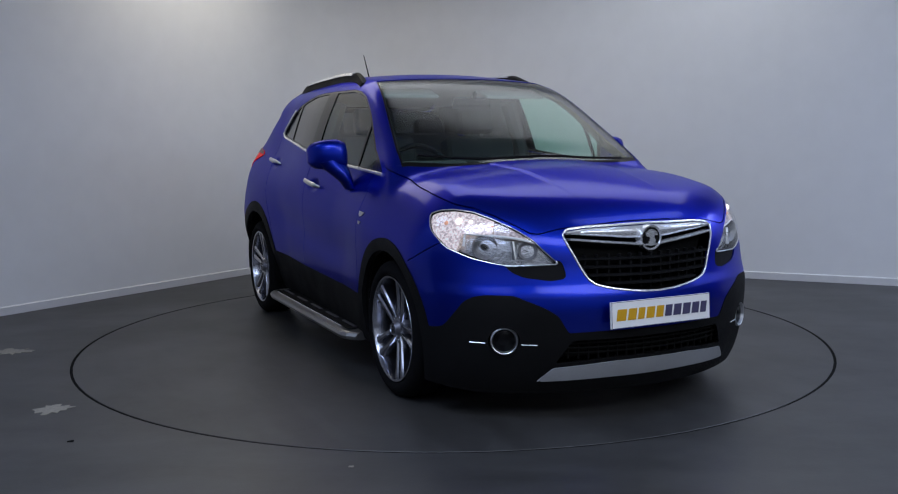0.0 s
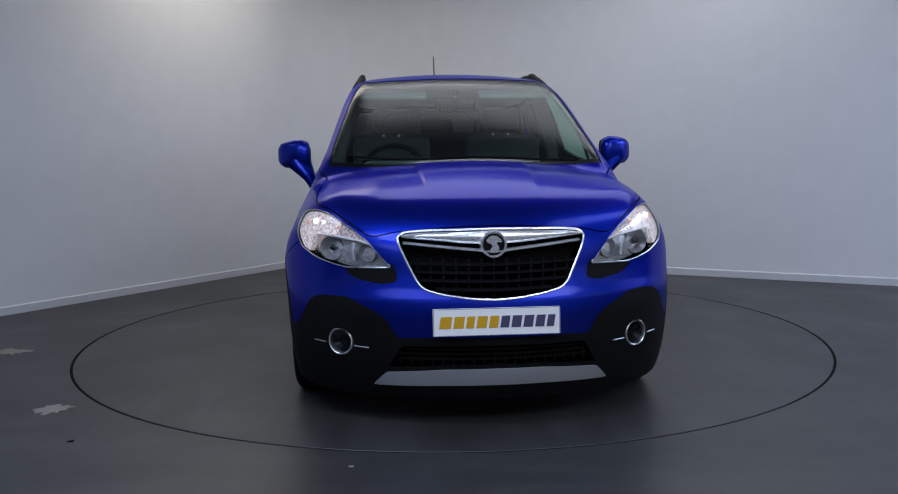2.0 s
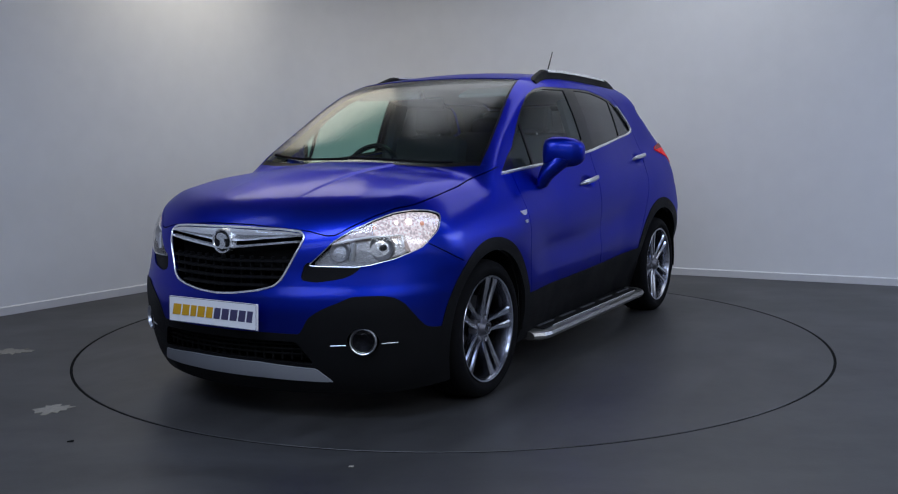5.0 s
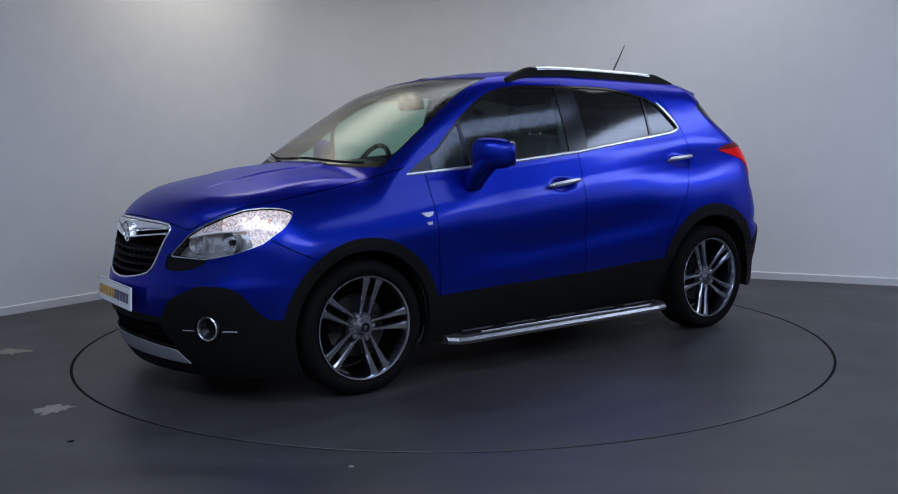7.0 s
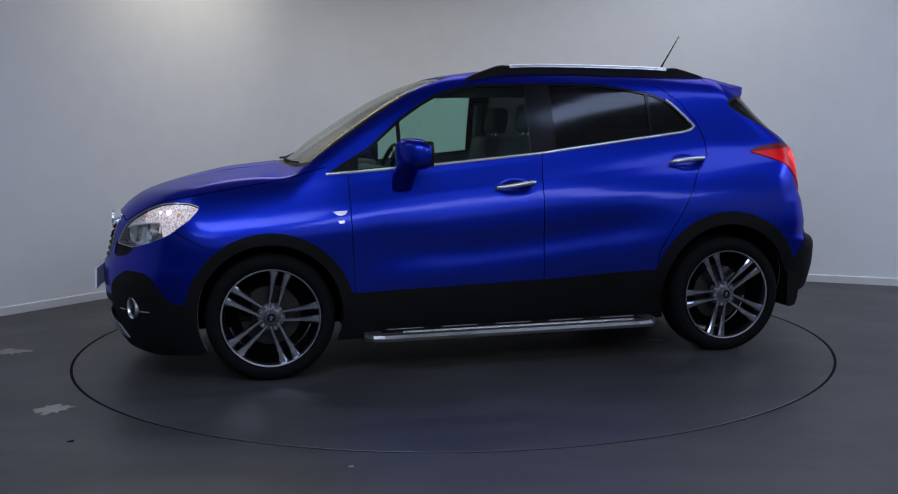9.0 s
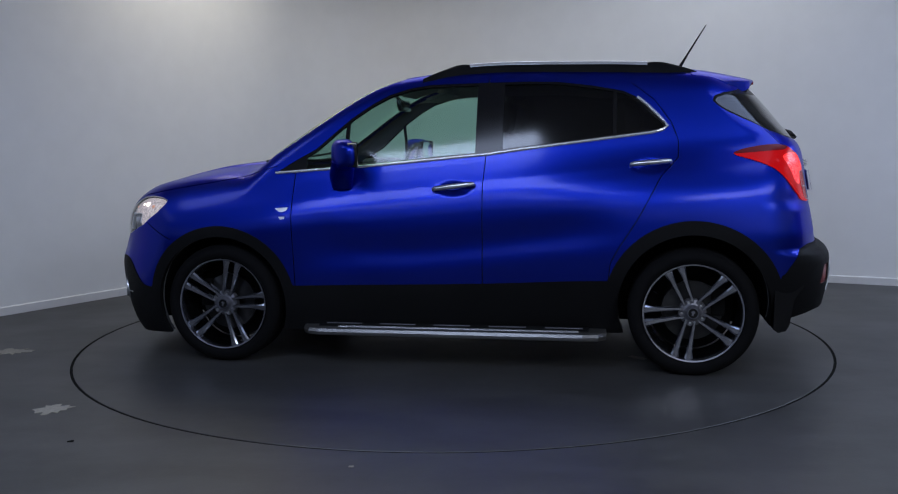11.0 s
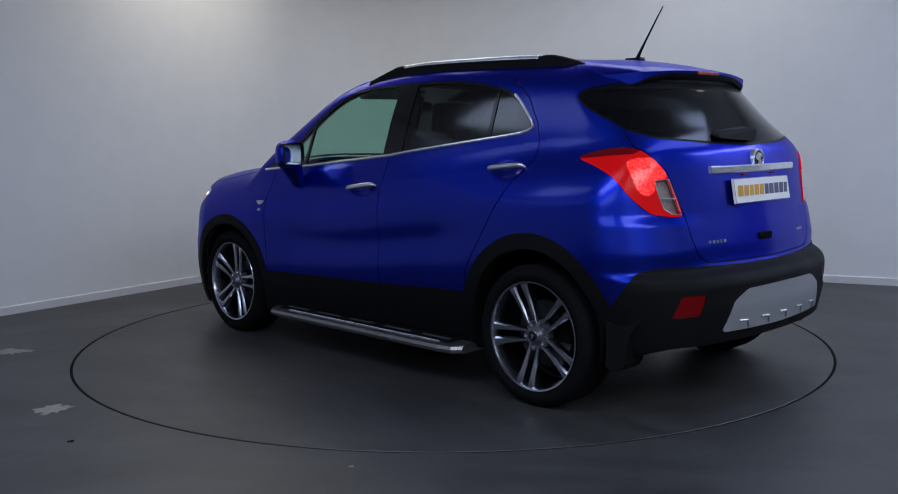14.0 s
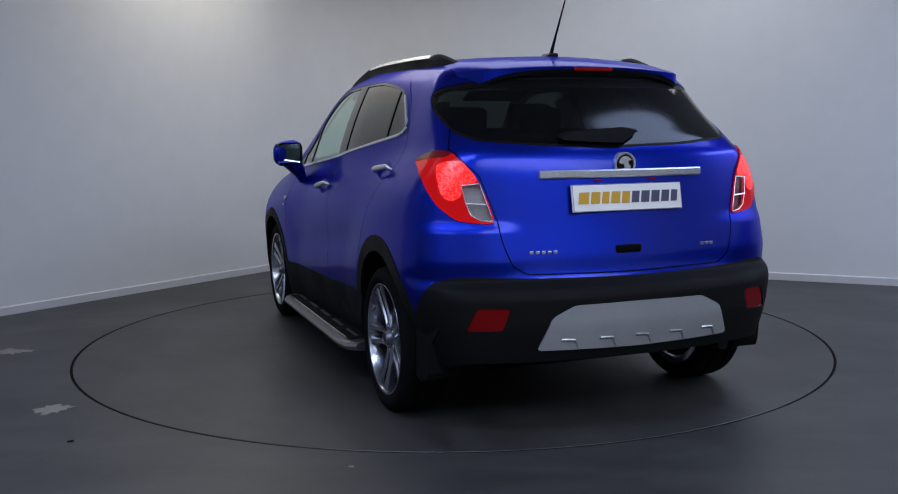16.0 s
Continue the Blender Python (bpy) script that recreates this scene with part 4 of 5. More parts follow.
def grille(car, hole, low):
    """Main grille: chromed surround, winged crossbar with a round badge, slatted black mesh; and the lower intake."""
    back = panel("grille", hole, DARK, car, "black slatted grille", mirror=True, lip=-0.06, lift=-0.06)
    outline = [p for p in GRILLE if p[0] > 0.01]
    right = dense([(0.0, 0.572), *reversed(outline), (0.0, 0.854)], 0.02)
    loop = [Vector(p) for p in on_skin([(abs(a), b) for a, b in right], "yz", 0.002)]
    loop += [Vector((p[0], -p[1], p[2])) for p in reversed(loop[:-1])]
    part("chrome_surround", tube(loop[:-1] + [loop[0]], 0.0050, 8, caps=False), BRIGHT, back, "chrome surround", smooth=True)

    def bar(z0, z1, ymax, out, name, mat, label="", edge=0.0):
        bm = bmesh.new()
        rows = []
        for k in range(33):
            y = -ymax + 2 * ymax * k / 32
            za, zb = (z(abs(y)) for z in (z0, z1))
            zm = (za + zb) / 2
            xs = float(meet(np.array([[1.2, abs(y), zm]]), np.array([[1.0, 0, 0]]))[0][0]) + out
            rows.append([bm.verts.new(c) for c in ((xs - 0.03, y, za), (xs - 0.004, y, za), (xs + 0.006, y, za * 0.7 + zb * 0.3), (xs + 0.006, y, za * 0.3 + zb * 0.7), (xs - 0.004, y, zb), (xs - 0.03, y, zb))])
        for a, b in zip(rows, rows[1:]):
            for k in range(6):
                bm.faces.new((a[k], a[(k + 1) % 6], b[(k + 1) % 6], b[k]))
        bm.faces.new(rows[0])
        bm.faces.new(rows[-1])
        return part(name, bm, mat, back, label, smooth=True, sharp=50)

    bar(lambda y: np.interp(y, [0, 0.1, 0.39], [0.795, 0.798, 0.822]), lambda y: np.interp(y, [0, 0.3, 0.39], [0.848, 0.842, 0.832]), 0.378, 0.010, "winged_bar", BRIGHT, "brushed chrome crossbar")
    bar(lambda y: np.interp(y, [0, 0.37], [0.757, 0.795]), lambda y: np.interp(y, [0, 0.37], [0.770, 0.806]), 0.372, 0.006, "lower_blade", BRIGHT, "thin chrome blade")
    for z, w in ((0.710, 0.345), (0.676, 0.325), (0.642, 0.305), (0.608, 0.24)):
        bar(lambda y: z - 0.006 + 0.02 * y, lambda y: z + 0.006 + 0.02 * y, w, -0.002, "slat", PLASTIC)
    for k in range(-6, 7):
        y = k * 0.052
        zlo = float(np.interp(abs(y), [0, 0.22, 0.31], [0.58, 0.605, 0.65]))
        x = float(meet(np.array([[1.2, abs(y), 0.68]]), np.array([[1.0, 0, 0]]))[0][0]) - 0.020
        part("grille_rib", box(0.02, 0.009, 0.735 - zlo, pose(x, y, (0.735 + zlo) / 2)), PLASTIC, back)
    badge(car, (front_skin(0, 0.795) + 0.012, 0.0, 0.795), 0.056, 0)
    low_back = panel("lower_intake", low, DARK, car, "dark lower air intake", mirror=True, lip=-0.05, lift=-0.05)
    for z in (0.318, 0.340, 0.362):
        pts = [Vector((float(meet(np.array([[1.2, abs(y), z]]), np.array([[1.0, 0, 0]]))[0][0]) - 0.02, y, z)) for y in np.linspace(-0.40, 0.40, 25)]
        part("intake_slat", tube(pts, 0.005, 6), DARK, low_back)
    for k in range(-9, 10):
        y = k * 0.043
        x = float(meet(np.array([[1.2, abs(y), 0.34]]), np.array([[1.0, 0, 0]]))[0][0]) - 0.026
        part("intake_rib", box(0.008, 0.006, 0.085, pose(x, y, 0.336)), DARK, low_back)


def badge(car, at, r, turn):
    """Round chrome badge: a ring round a dark dish with a plain curved shape."""
    m = Matrix.Translation(at) @ pose(0, 0, 0, 0, -6 if turn == 0 else 8, turn - 90)
    bm = lathe([(0.0, 0.004), (r * 0.82, 0.004), (r * 0.88, 0.010), (r * 0.97, 0.010), (r, 0.0), (r, -0.03)], 36)
    bm.transform(m)
    ob = part("badge", bm, BRIGHT, car, "round chrome badge", smooth=True)
    bm = lathe([(0.0, 0.0065), (r * 0.80, 0.0065)], 32)
    bm.transform(m)
    part("badge_dish", bm, GLOSS_BLACK, ob)
    pts = rounded([(-0.62, 0.28), (-0.30, 0.62), (0.10, 0.66), (0.46, 0.48), (0.60, 0.20), (0.30, 0.26), (0.22, 0.02), (0.44, -0.14), (0.36, -0.50), (0.02, -0.66), (-0.30, -0.56), (-0.10, -0.22), (-0.22, 0.10), (-0.42, 0.02)], 0.12)
    bm = prism([(-a * r, b * r) for a, b in pts], 0.006)
    bm.transform(m @ pose(0, 0.005, 0))
    part("badge_shape", bm, BRIGHT, ob)


def plate(car, at, tilt, turn):
    """White plate with plain gold and purple bars for its lettering."""
    m = Matrix.Translation(at) @ pose(0, 0, 0, 0, 0, turn) @ pose(0, 0, 0, 0, tilt)
    bm = box(0.012, 0.522, 0.113, bevel=0.003)
    bm.transform(m)
    ob = part("number_plate", bm, PLATE, car, "white plate with gold and purple bars")
    bm = bmesh.new()
    for y, z, w, h in ((0, 0.0545, 0.516, 0.002), (0, -0.0545, 0.516, 0.002), (0.258, 0, 0.002, 0.111), (-0.258, 0, 0.002, 0.111)):
        box(0.0135, w, h, pose(0, y, z), bm=bm)
    bm.transform(m)
    part("plate_edge", bm, PURPLE, ob)
    x = -0.2365
    for w, mat in ((0.052, GOLD), (0.046, GOLD), (0.038, GOLD), (0.046, GOLD), (0.042, GOLD), (0.040, PURPLE), (0.044, PURPLE), (0.044, PURPLE), (0.042, PURPLE), (0.036, PURPLE)):
        w *= 1.06
        bm = prism([(x, -0.024), (x + w - 0.008, -0.024), (x + w, 0.024), (x + 0.008, 0.024)], 0.002, "x")
        bm.transform(m @ pose(0.006, 0, 0))
        part("lettering_bar", bm, mat, ob)
        x += w + 0.0025
    return ob


def fog_lamps(car):
    c = Vector(on_skin([(0.640, 0.378)], "yz")[0])
    m = Matrix.Translation(c) @ pose(0, 0, 0, 0, 0, 28 - 90)
    bm = lathe([(0.046, -0.03), (0.050, 0.0), (0.052, 0.006), (0.055, 0.008), (0.059, 0.004), (0.060, -0.012)], 36)
    bm.transform(m)
    ring = part("fog_lamp", bm, SATIN, car, "round fog lamp in a chrome ring", smooth=True)
    bm = lathe([(0.0, -0.035), (0.025, -0.03), (0.046, -0.006)], 28)
    bm.transform(m)
    part("reflector", bm, FOG_BOWL, ring, smooth=True)
    bm = lathe([(0.0, 0.004), (0.03, 0.001), (0.047, -0.004)], 28)
    bm.transform(m)
    lens = part("lens", bm, FOG_LENS, ring, smooth=True)
    lens.visible_shadow = False
    for a, b in ((0.520, 0.578), (0.702, 0.752)):
        pts = on_skin(dense([(a, 0.366 + (a - 0.64) * 0.03), (b, 0.366 + (b - 0.64) * 0.03)]), "yz", 0.006)
        part("chrome_whisker", tube(pts, 0.0028, 6), SATIN, ring)
    flip_y(ring, car)


def handles(car, doors):
    for side, (front, rear) in zip((1, -1), doors):
        for owner, x0, x1, z0, z1 in ((front, 0.075, -0.150, 0.958, 0.985), (rear, -0.955, -1.165, 1.075, 1.092)):
            ends = [Vector(p) for p in on_skin([(x0, z0), (x1, z1), (x1, z1)], "xz", 0.026)]
            ends[1] = (ends[0] + ends[2]) / 2 + Vector((0, 0.008, 0))
            feet = [Vector(p) for p in on_skin([(x0, z0), (x1, z1)], "xz", -0.005)]
            pts = [feet[0], ends[0] * 0.93 + ends[1] * 0.07, ends[0] * 0.8 + ends[1] * 0.2, ends[1], ends[2] * 0.8 + ends[1] * 0.2, ends[2] * 0.93 + ends[1] * 0.07, feet[1]]
            bm = tube([(p.x, p.y * side, p.z) for p in pts], [0.006, 0.010, 0.012, 0.013, 0.012, 0.010, 0.006], 10, 1.15)
            part("door_handle", bm, SATIN, owner, "satin chrome door handle", smooth=True, sharp=80)


def mirrors(car):
    """Door mirror: rounded blue shell on a foot, black rim and mirror glass facing back."""
    def shell(scale=1.0):
        rows = []
        bm = bmesh.new()
        # sections from the inboard end to the outer tip: y, centre x, centre z, half depth, half height
        secs = [(0.835, 0.560, 1.135, 0.030, 0.050), (0.850, 0.552, 1.150, 0.055, 0.072), (0.885, 0.540, 1.153, 0.068, 0.082), (0.940, 0.520, 1.152, 0.066, 0.080),
                (0.985, 0.498, 1.149, 0.058, 0.072), (1.012, 0.482, 1.149, 0.040, 0.054), (1.024, 0.474, 1.148, 0.018, 0.036)]
        for y, x, z, dx, dz in secs:
            ring = []
            for k in range(24):
                a = 2 * math.pi * k / 24
                c, s = math.cos(a), math.sin(a)
                e = 0.62
                ring.append(bm.verts.new((x + dx * (abs(c) ** e) * (1 if c > 0 else -1) * (1.15 if c > 0 else 0.75), y, z + dz * (abs(s) ** e) * (1 if s > 0 else -1))))
            rows.append(ring)
        for a, b in zip(rows, rows[1:]):
            for k in range(24):
                bm.faces.new((a[k], a[(k + 1) % 24], b[(k + 1) % 24], b[k]))
        bm.faces.new(rows[0])
        bm.faces.new(rows[-1])
        bmesh.ops.recalc_face_normals(bm, faces=bm.faces)
        return bm
    ob = part("door_mirror", shell(), PAINT, car, "metallic blue door mirror", smooth=True, sharp=60)
    foot, rings = bmesh.new(), []
    for x, y, z, dx, dy in ((0.580, 0.822, 0.970, 0.054, 0.024), (0.576, 0.842, 1.015, 0.064, 0.032), (0.566, 0.868, 1.055, 0.068, 0.048), (0.552, 0.895, 1.092, 0.066, 0.062), (0.542, 0.915, 1.125, 0.062, 0.075)):
        rings.append([foot.verts.new((x + dx * math.cos(q), y + dy * math.sin(q), z - 0.25 * dy * math.sin(q))) for q in (2 * math.pi * k / 16 for k in range(16))])
    for ra, rb in zip(rings, rings[1:]):
        for k in range(16):
            foot.faces.new((ra[k], ra[(k + 1) % 16], rb[(k + 1) % 16], rb[k]))
    foot.faces.new(rings[0])
    foot.faces.new(rings[-1])
    part("mirror_foot", foot, PAINT, ob, smooth=True, sharp=60)
    rim = box(0.012, 0.165, 0.135, pose(0.484, 0.930, 1.151, 0, 0, 14), bevel=0.03)
    part("mirror_rim", rim, GLOSS_BLACK, ob, smooth=True)
    bm = box(0.006, 0.145, 0.115, pose(0.476, 0.928, 1.151, 0, 0, 14), bevel=0.002)
    part("mirror_glass", bm, MIRROR, ob)
    flip_y(ob, car)


def wheel(car, sx, side, phase):
    """Twin-spoke alloy wheel with tyre, brake disc and bolts; its outer face looks to +y before it is placed."""
    R, rim_r = 0.330, 0.258
    # barrel
    hub = lathe([(rim_r, 0.0), (rim_r - 0.004, 0.006), (rim_r - 0.012, 0.004), (rim_r - 0.018, -0.010), (rim_r - 0.022, -0.06), (rim_r - 0.030, -0.19), (rim_r, -0.20), (rim_r, -0.03)], 64, True)
    m = Matrix.Translation((sx * HUB_X, side * 0.868, HUB_Z)) @ (Matrix.Identity(4) if side > 0 else Matrix.Rotation(math.pi, 4, "Z"))
    ob = part("wheel", hub, ALLOY, car, "silver twin-spoke alloy wheel", smooth=True, sharp=40)
    ob.matrix_local = m
    tyre = lathe([(rim_r - 0.002, -0.004), (rim_r + 0.010, 0.010), (rim_r + 0.032, 0.014), (R - 0.022, 0.006), (R - 0.006, -0.008), (R, -0.03), (R, -0.06), (R - 0.006, -0.062), (R - 0.006, -0.070), (R, -0.072),
                  (R, -0.132), (R - 0.006, -0.134), (R - 0.006, -0.142), (R, -0.144), (R, -0.18), (R - 0.02, -0.21), (rim_r + 0.02, -0.215), (rim_r - 0.002, -0.20)], 72, True)
    part("tyre", tyre, RUBBER, ob, "low-profile black tyre", smooth=True, sharp=60)
    disc = lathe([(0.06, -0.095), (0.155, -0.095), (0.155, -0.12), (0.06, -0.12)], 40, True)
    part("brake_disc", disc, STEEL, ob)
    part("caliper", box(0.07, 0.06, 0.15, pose(0.13 * sx, -0.10, 0.05), bevel=0.012), DARK, ob)
    part("wheel_well_plate", lathe([(0.0, -0.19), (0.22, -0.19)], 32), DARK, ob)
    centre = lathe([(0.0, -0.004), (0.028, -0.004), (0.031, -0.008), (0.033, -0.016), (0.040, -0.026), (0.066, -0.034), (0.070, -0.044), (0.070, -0.07)], 40)
    part("hub_centre", centre, ALLOY_DARK, ob, smooth=True)
    cap = lathe([(0.0, 0.000), (0.022, -0.001), (0.027, -0.006)], 24)
    cap_ob = part("centre_cap", cap, GLOSS_BLACK, ob, smooth=True)
    part("cap_ring", lathe([(0.023, 0.0), (0.024, 0.002), (0.027, 0.002), (0.028, -0.006)], 28), ALLOY, cap_ob, "thin silver ring", smooth=True)
    part("cap_shape", prism(rounded([(-0.013, 0.004), (0.0, 0.014), (0.012, 0.006), (0.003, 0.0), (0.008, -0.010), (-0.004, -0.014), (-0.003, -0.002)], 0.003), 0.003), ALLOY, cap_ob, "small silver emblem")
    for k in range(5):
        a = radians(phase + 72 * k)
        for sgn in (1, -1):
            bm = bmesh.new()
            rows = []
            for r, off, half, y in ((0.044, 0.0215, 0.0085, -0.026), (0.085, 0.0245, 0.0100, -0.024), (0.150, 0.0285, 0.0128, -0.016), (0.195, 0.032, 0.0150, -0.009), (0.225, 0.035, 0.0195, -0.004), (0.247, 0.038, 0.025, -0.004)):
                rows.append([bm.verts.new((r, yy, off * sgn + d)) for d, yy in ((-half, y - 0.040), (-half, y - 0.008), (-half * 0.55, y), (half * 0.55, y), (half, y - 0.008), (half, y - 0.040))])
            for p, q in zip(rows, rows[1:]):
                for j in range(6):
                    bm.faces.new((p[j], p[(j + 1) % 6], q[(j + 1) % 6], q[j]))
            bm.faces.new(rows[0])
            bm.faces.new(rows[-1])
            bm.transform(Matrix.Rotation(-a, 4, "Y"))
            part("spoke", bm, ALLOY, ob, smooth=True, sharp=30)
        bolt = lathe([(0.0, -0.014), (0.006, -0.014), (0.008, -0.018), (0.008, -0.04)], 10)
        bolt.transform(Matrix.Translation((0.056 * math.cos(a), -0.010, 0.056 * math.sin(a))))
        part("wheel_bolt", bolt, CHROME, ob, smooth=True)
        cup = lathe([(0.009, -0.020), (0.014, -0.0145), (0.016, -0.0145), (0.017, -0.022)], 14)
        cup.transform(Matrix.Translation((0.056 * math.cos(a), -0.010, 0.056 * math.sin(a))))
        part("bolt_recess", cup, ALLOY_DARK, ob, smooth=True)
    valve = tube([(0.225 * math.cos(0.5), -0.02, 0.225 * math.sin(0.5)), (0.205 * math.cos(0.5), 0.0, 0.205 * math.sin(0.5))], 0.003, 6)
    part("valve", valve, RUBBER, ob)
    return ob


def wheel_house(car, sx, side):
    r = 0.375 if sx == 1 else 0.383
    bm = bmesh.new()
    rows = []
    for k in range(33):
        a = radians(-12 + 204 * k / 32)
        c, s = math.cos(a), math.sin(a)
        rows.append([bm.verts.new((sx * HUB_X + r * c, side * y, ARCH_Z[sx] + r * s)) for y in (0.45, 0.70, 0.868)])
    for a, b in zip(rows, rows[1:]):
        for k in range(2):
            bm.faces.new((a[k], a[k + 1], b[k + 1], b[k]))
    bm.faces.new([row[0] for row in rows])
    part("wheel_house", bm, DARK, car, "black wheel arch liner", smooth=True)
    # mud flap behind the wheel
    x = sx * HUB_X - (0.372 if sx == 1 else 0.400)
    bm = bmesh.new()
    ring = ((x + 0.004, 0.250), (x, 0.47), (x - (0.06 if sx == 1 else 0.15), 0.47), (x - (0.07 if sx == 1 else 0.098), 0.40), (x - 0.078, 0.27), (x - 0.060, 0.240), (x - 0.02, 0.232))
    rows = [[bm.verts.new((a, side * (y - 0.30 * (x - a) * q), z)) for a, z in ring] for y, q in ((0.850, 1.0 if sx == -1 else 0.0), (0.70, 0.3))]
    for row in rows:
        bm.faces.new(row)
    for k in range(len(ring)):
        j = (k + 1) % len(ring)
        bm.faces.new((rows[0][k], rows[0][j], rows[1][j], rows[1][k]))
    part("mud_flap", bm, PLASTIC, car, "black mud flap")


def roof_rails(car):
    for side in (1, -1):
        top, bm = [], bmesh.new()
        rows = []
        for k in range(41):
            t = k / 40
            x = 0.17 - 1.47 * t
            y = 0.535 - 0.035 * max(0, t - 0.5) ** 2 * 4 + 0.035 * max(0, 1 - t / 0.16) ** 1.5
            zr = float(meet(np.array([[x, y, 1.0]]), np.array([[0, 0, 1.0]]))[0][2])
            h = 0.044 * min(1, (t / 0.13)) ** 0.9 * min(1, ((1 - t) / 0.12)) ** 0.8 - (0.005 if 0.15 < t < 0.85 else 0)
            rows.append([bm.verts.new(c) for c in ((x, side * (y - 0.022), zr - 0.015), (x, side * (y - 0.015), zr + h * 0.8), (x, side * (y - 0.004), zr + h), (x, side * (y + 0.008), zr + h), (x, side * (y + 0.018), zr + h * 0.8), (x, side * (y + 0.032), zr - 0.022))])
            if 0.16 < t < 0.84:
                top.append((x, y, zr, h))
        for a, b in zip(rows, rows[1:]):
            for k in range(6):
                bm.faces.new((a[k], a[(k + 1) % 6], b[(k + 1) % 6], b[k]))
        bm.faces.new(rows[0])
        bm.faces.new(rows[-1])
        rail = part("roof_rail", bm, PLASTIC, car, "black roof rail with a silver top", smooth=True)
        strip_bm = bmesh.new()
        edge = [[strip_bm.verts.new((x, side * (y + dy), zr + h + dz)) for dy, dz in ((0.027, -0.014), (0.025, -0.006), (0.014, 0.004), (0.0, 0.006), (-0.014, 0.002), (-0.014, -0.012), (0.012, -0.016))] for x, y, zr, h in top]
        for a, b in zip(edge, edge[1:]):
            for k in range(7):
                strip_bm.faces.new((a[k], a[(k + 1) % 7], b[(k + 1) % 7], b[k]))
        strip_bm.faces.new(edge[0])
        strip_bm.faces.new(edge[-1])
        part("rail_insert", strip_bm, BRIGHT, rail, "bright silver rail insert", smooth=True, sharp=50)


def spoiler(car):
    """Roof spoiler over the rear window: blue top skin, black underside, high brake lamp."""
    top, under = bmesh.new(), bmesh.new()
    rows, low = [], []
    for k in range(49):
        y = -0.56 + 1.12 * k / 48
        q = abs(y) / 0.5
        xe = -1.642 + 0.075 * q ** 2 + 0.10 * max(0, q - 0.95) / 0.17
        ze = 1.541 - 0.022 * q ** 2
        xa = -1.26
        drop = 0.045 * min(1, q) ** 6
        roof = lambda x: float(meet(np.array([[x, abs(y), 1.0]]), np.array([[0, 0, 1.0]]))[0][2])
        za, zm = roof(xa), roof(-1.36)
        xb, zb = xe * 0.35 - 1.36 * 0.65, max(zm * 0.65 + ze * 0.35, roof(xe * 0.35 - 1.36 * 0.65) + 0.003)
        rows.append([top.verts.new(c) for c in ((xa, y, za - 0.012), (xa - 0.012, y, za + 0.003), (-1.36, y, zm + 0.002), (xb, y, zb), (xe + 0.015, y, ze + 0.001), (xe, y, ze - 0.006), (xe + 0.002, y, ze - 0.016 - drop), (xe + 0.03, y, ze - 0.024 - drop))])
        xg = float(meet(np.array([[-1.2, abs(y), 1.478]]), np.array([[-1.0, 0, 0]]))[0][0])
        low.append([under.verts.new(c) for c in ((xe + 0.004, y, ze - 0.0165 - drop), (xe + 0.012, y, ze - 0.034 - drop), (xg * 0.5 + xe * 0.5 + 0.02, y, ze * 0.4 + 1.478 * 0.6 - 0.012), (max(xg, xe + 0.02) - 0.002, y, 1.478), (max(xg, xe + 0.02) + 0.05, y, 1.470))])
    for bm, rr in ((top, rows), (under, low)):
        for a, b in zip(rr, rr[1:]):
            for k in range(len(a) - 1):
                bm.faces.new((a[k], a[k + 1], b[k + 1], b[k]))
        bm.faces.new(rr[0])
        bm.faces.new(rr[-1])
    ob = part("spoiler", top, PAINT, car, "metallic blue roof spoiler", smooth=True, sharp=45)
    part("high_brake_lamp", box(0.014, 0.19, 0.017, pose(-1.640, 0, 1.524), bevel=0.004), RED_REFLECTOR, ob, "red high brake lamp")
    part("spoiler_underside", under, PLASTIC, ob, "black underside", smooth=True)


def aerial(car):
    z = float(top_z(np.array([-1.22]))[0])
    ob = part("aerial", box(0.10, 0.045, 0.022, pose(-1.225, 0, z + 0.006), bevel=0.009), GLOSS_BLACK, car, "black whip aerial on a small foot")
    part("aerial_mast", tube([(-1.238, 0, z + 0.01), (-1.285, 0, z + 0.09), (-1.388, 0, 1.868)], [0.010, 0.006, 0.003], 8), GLOSS_BLACK, ob)


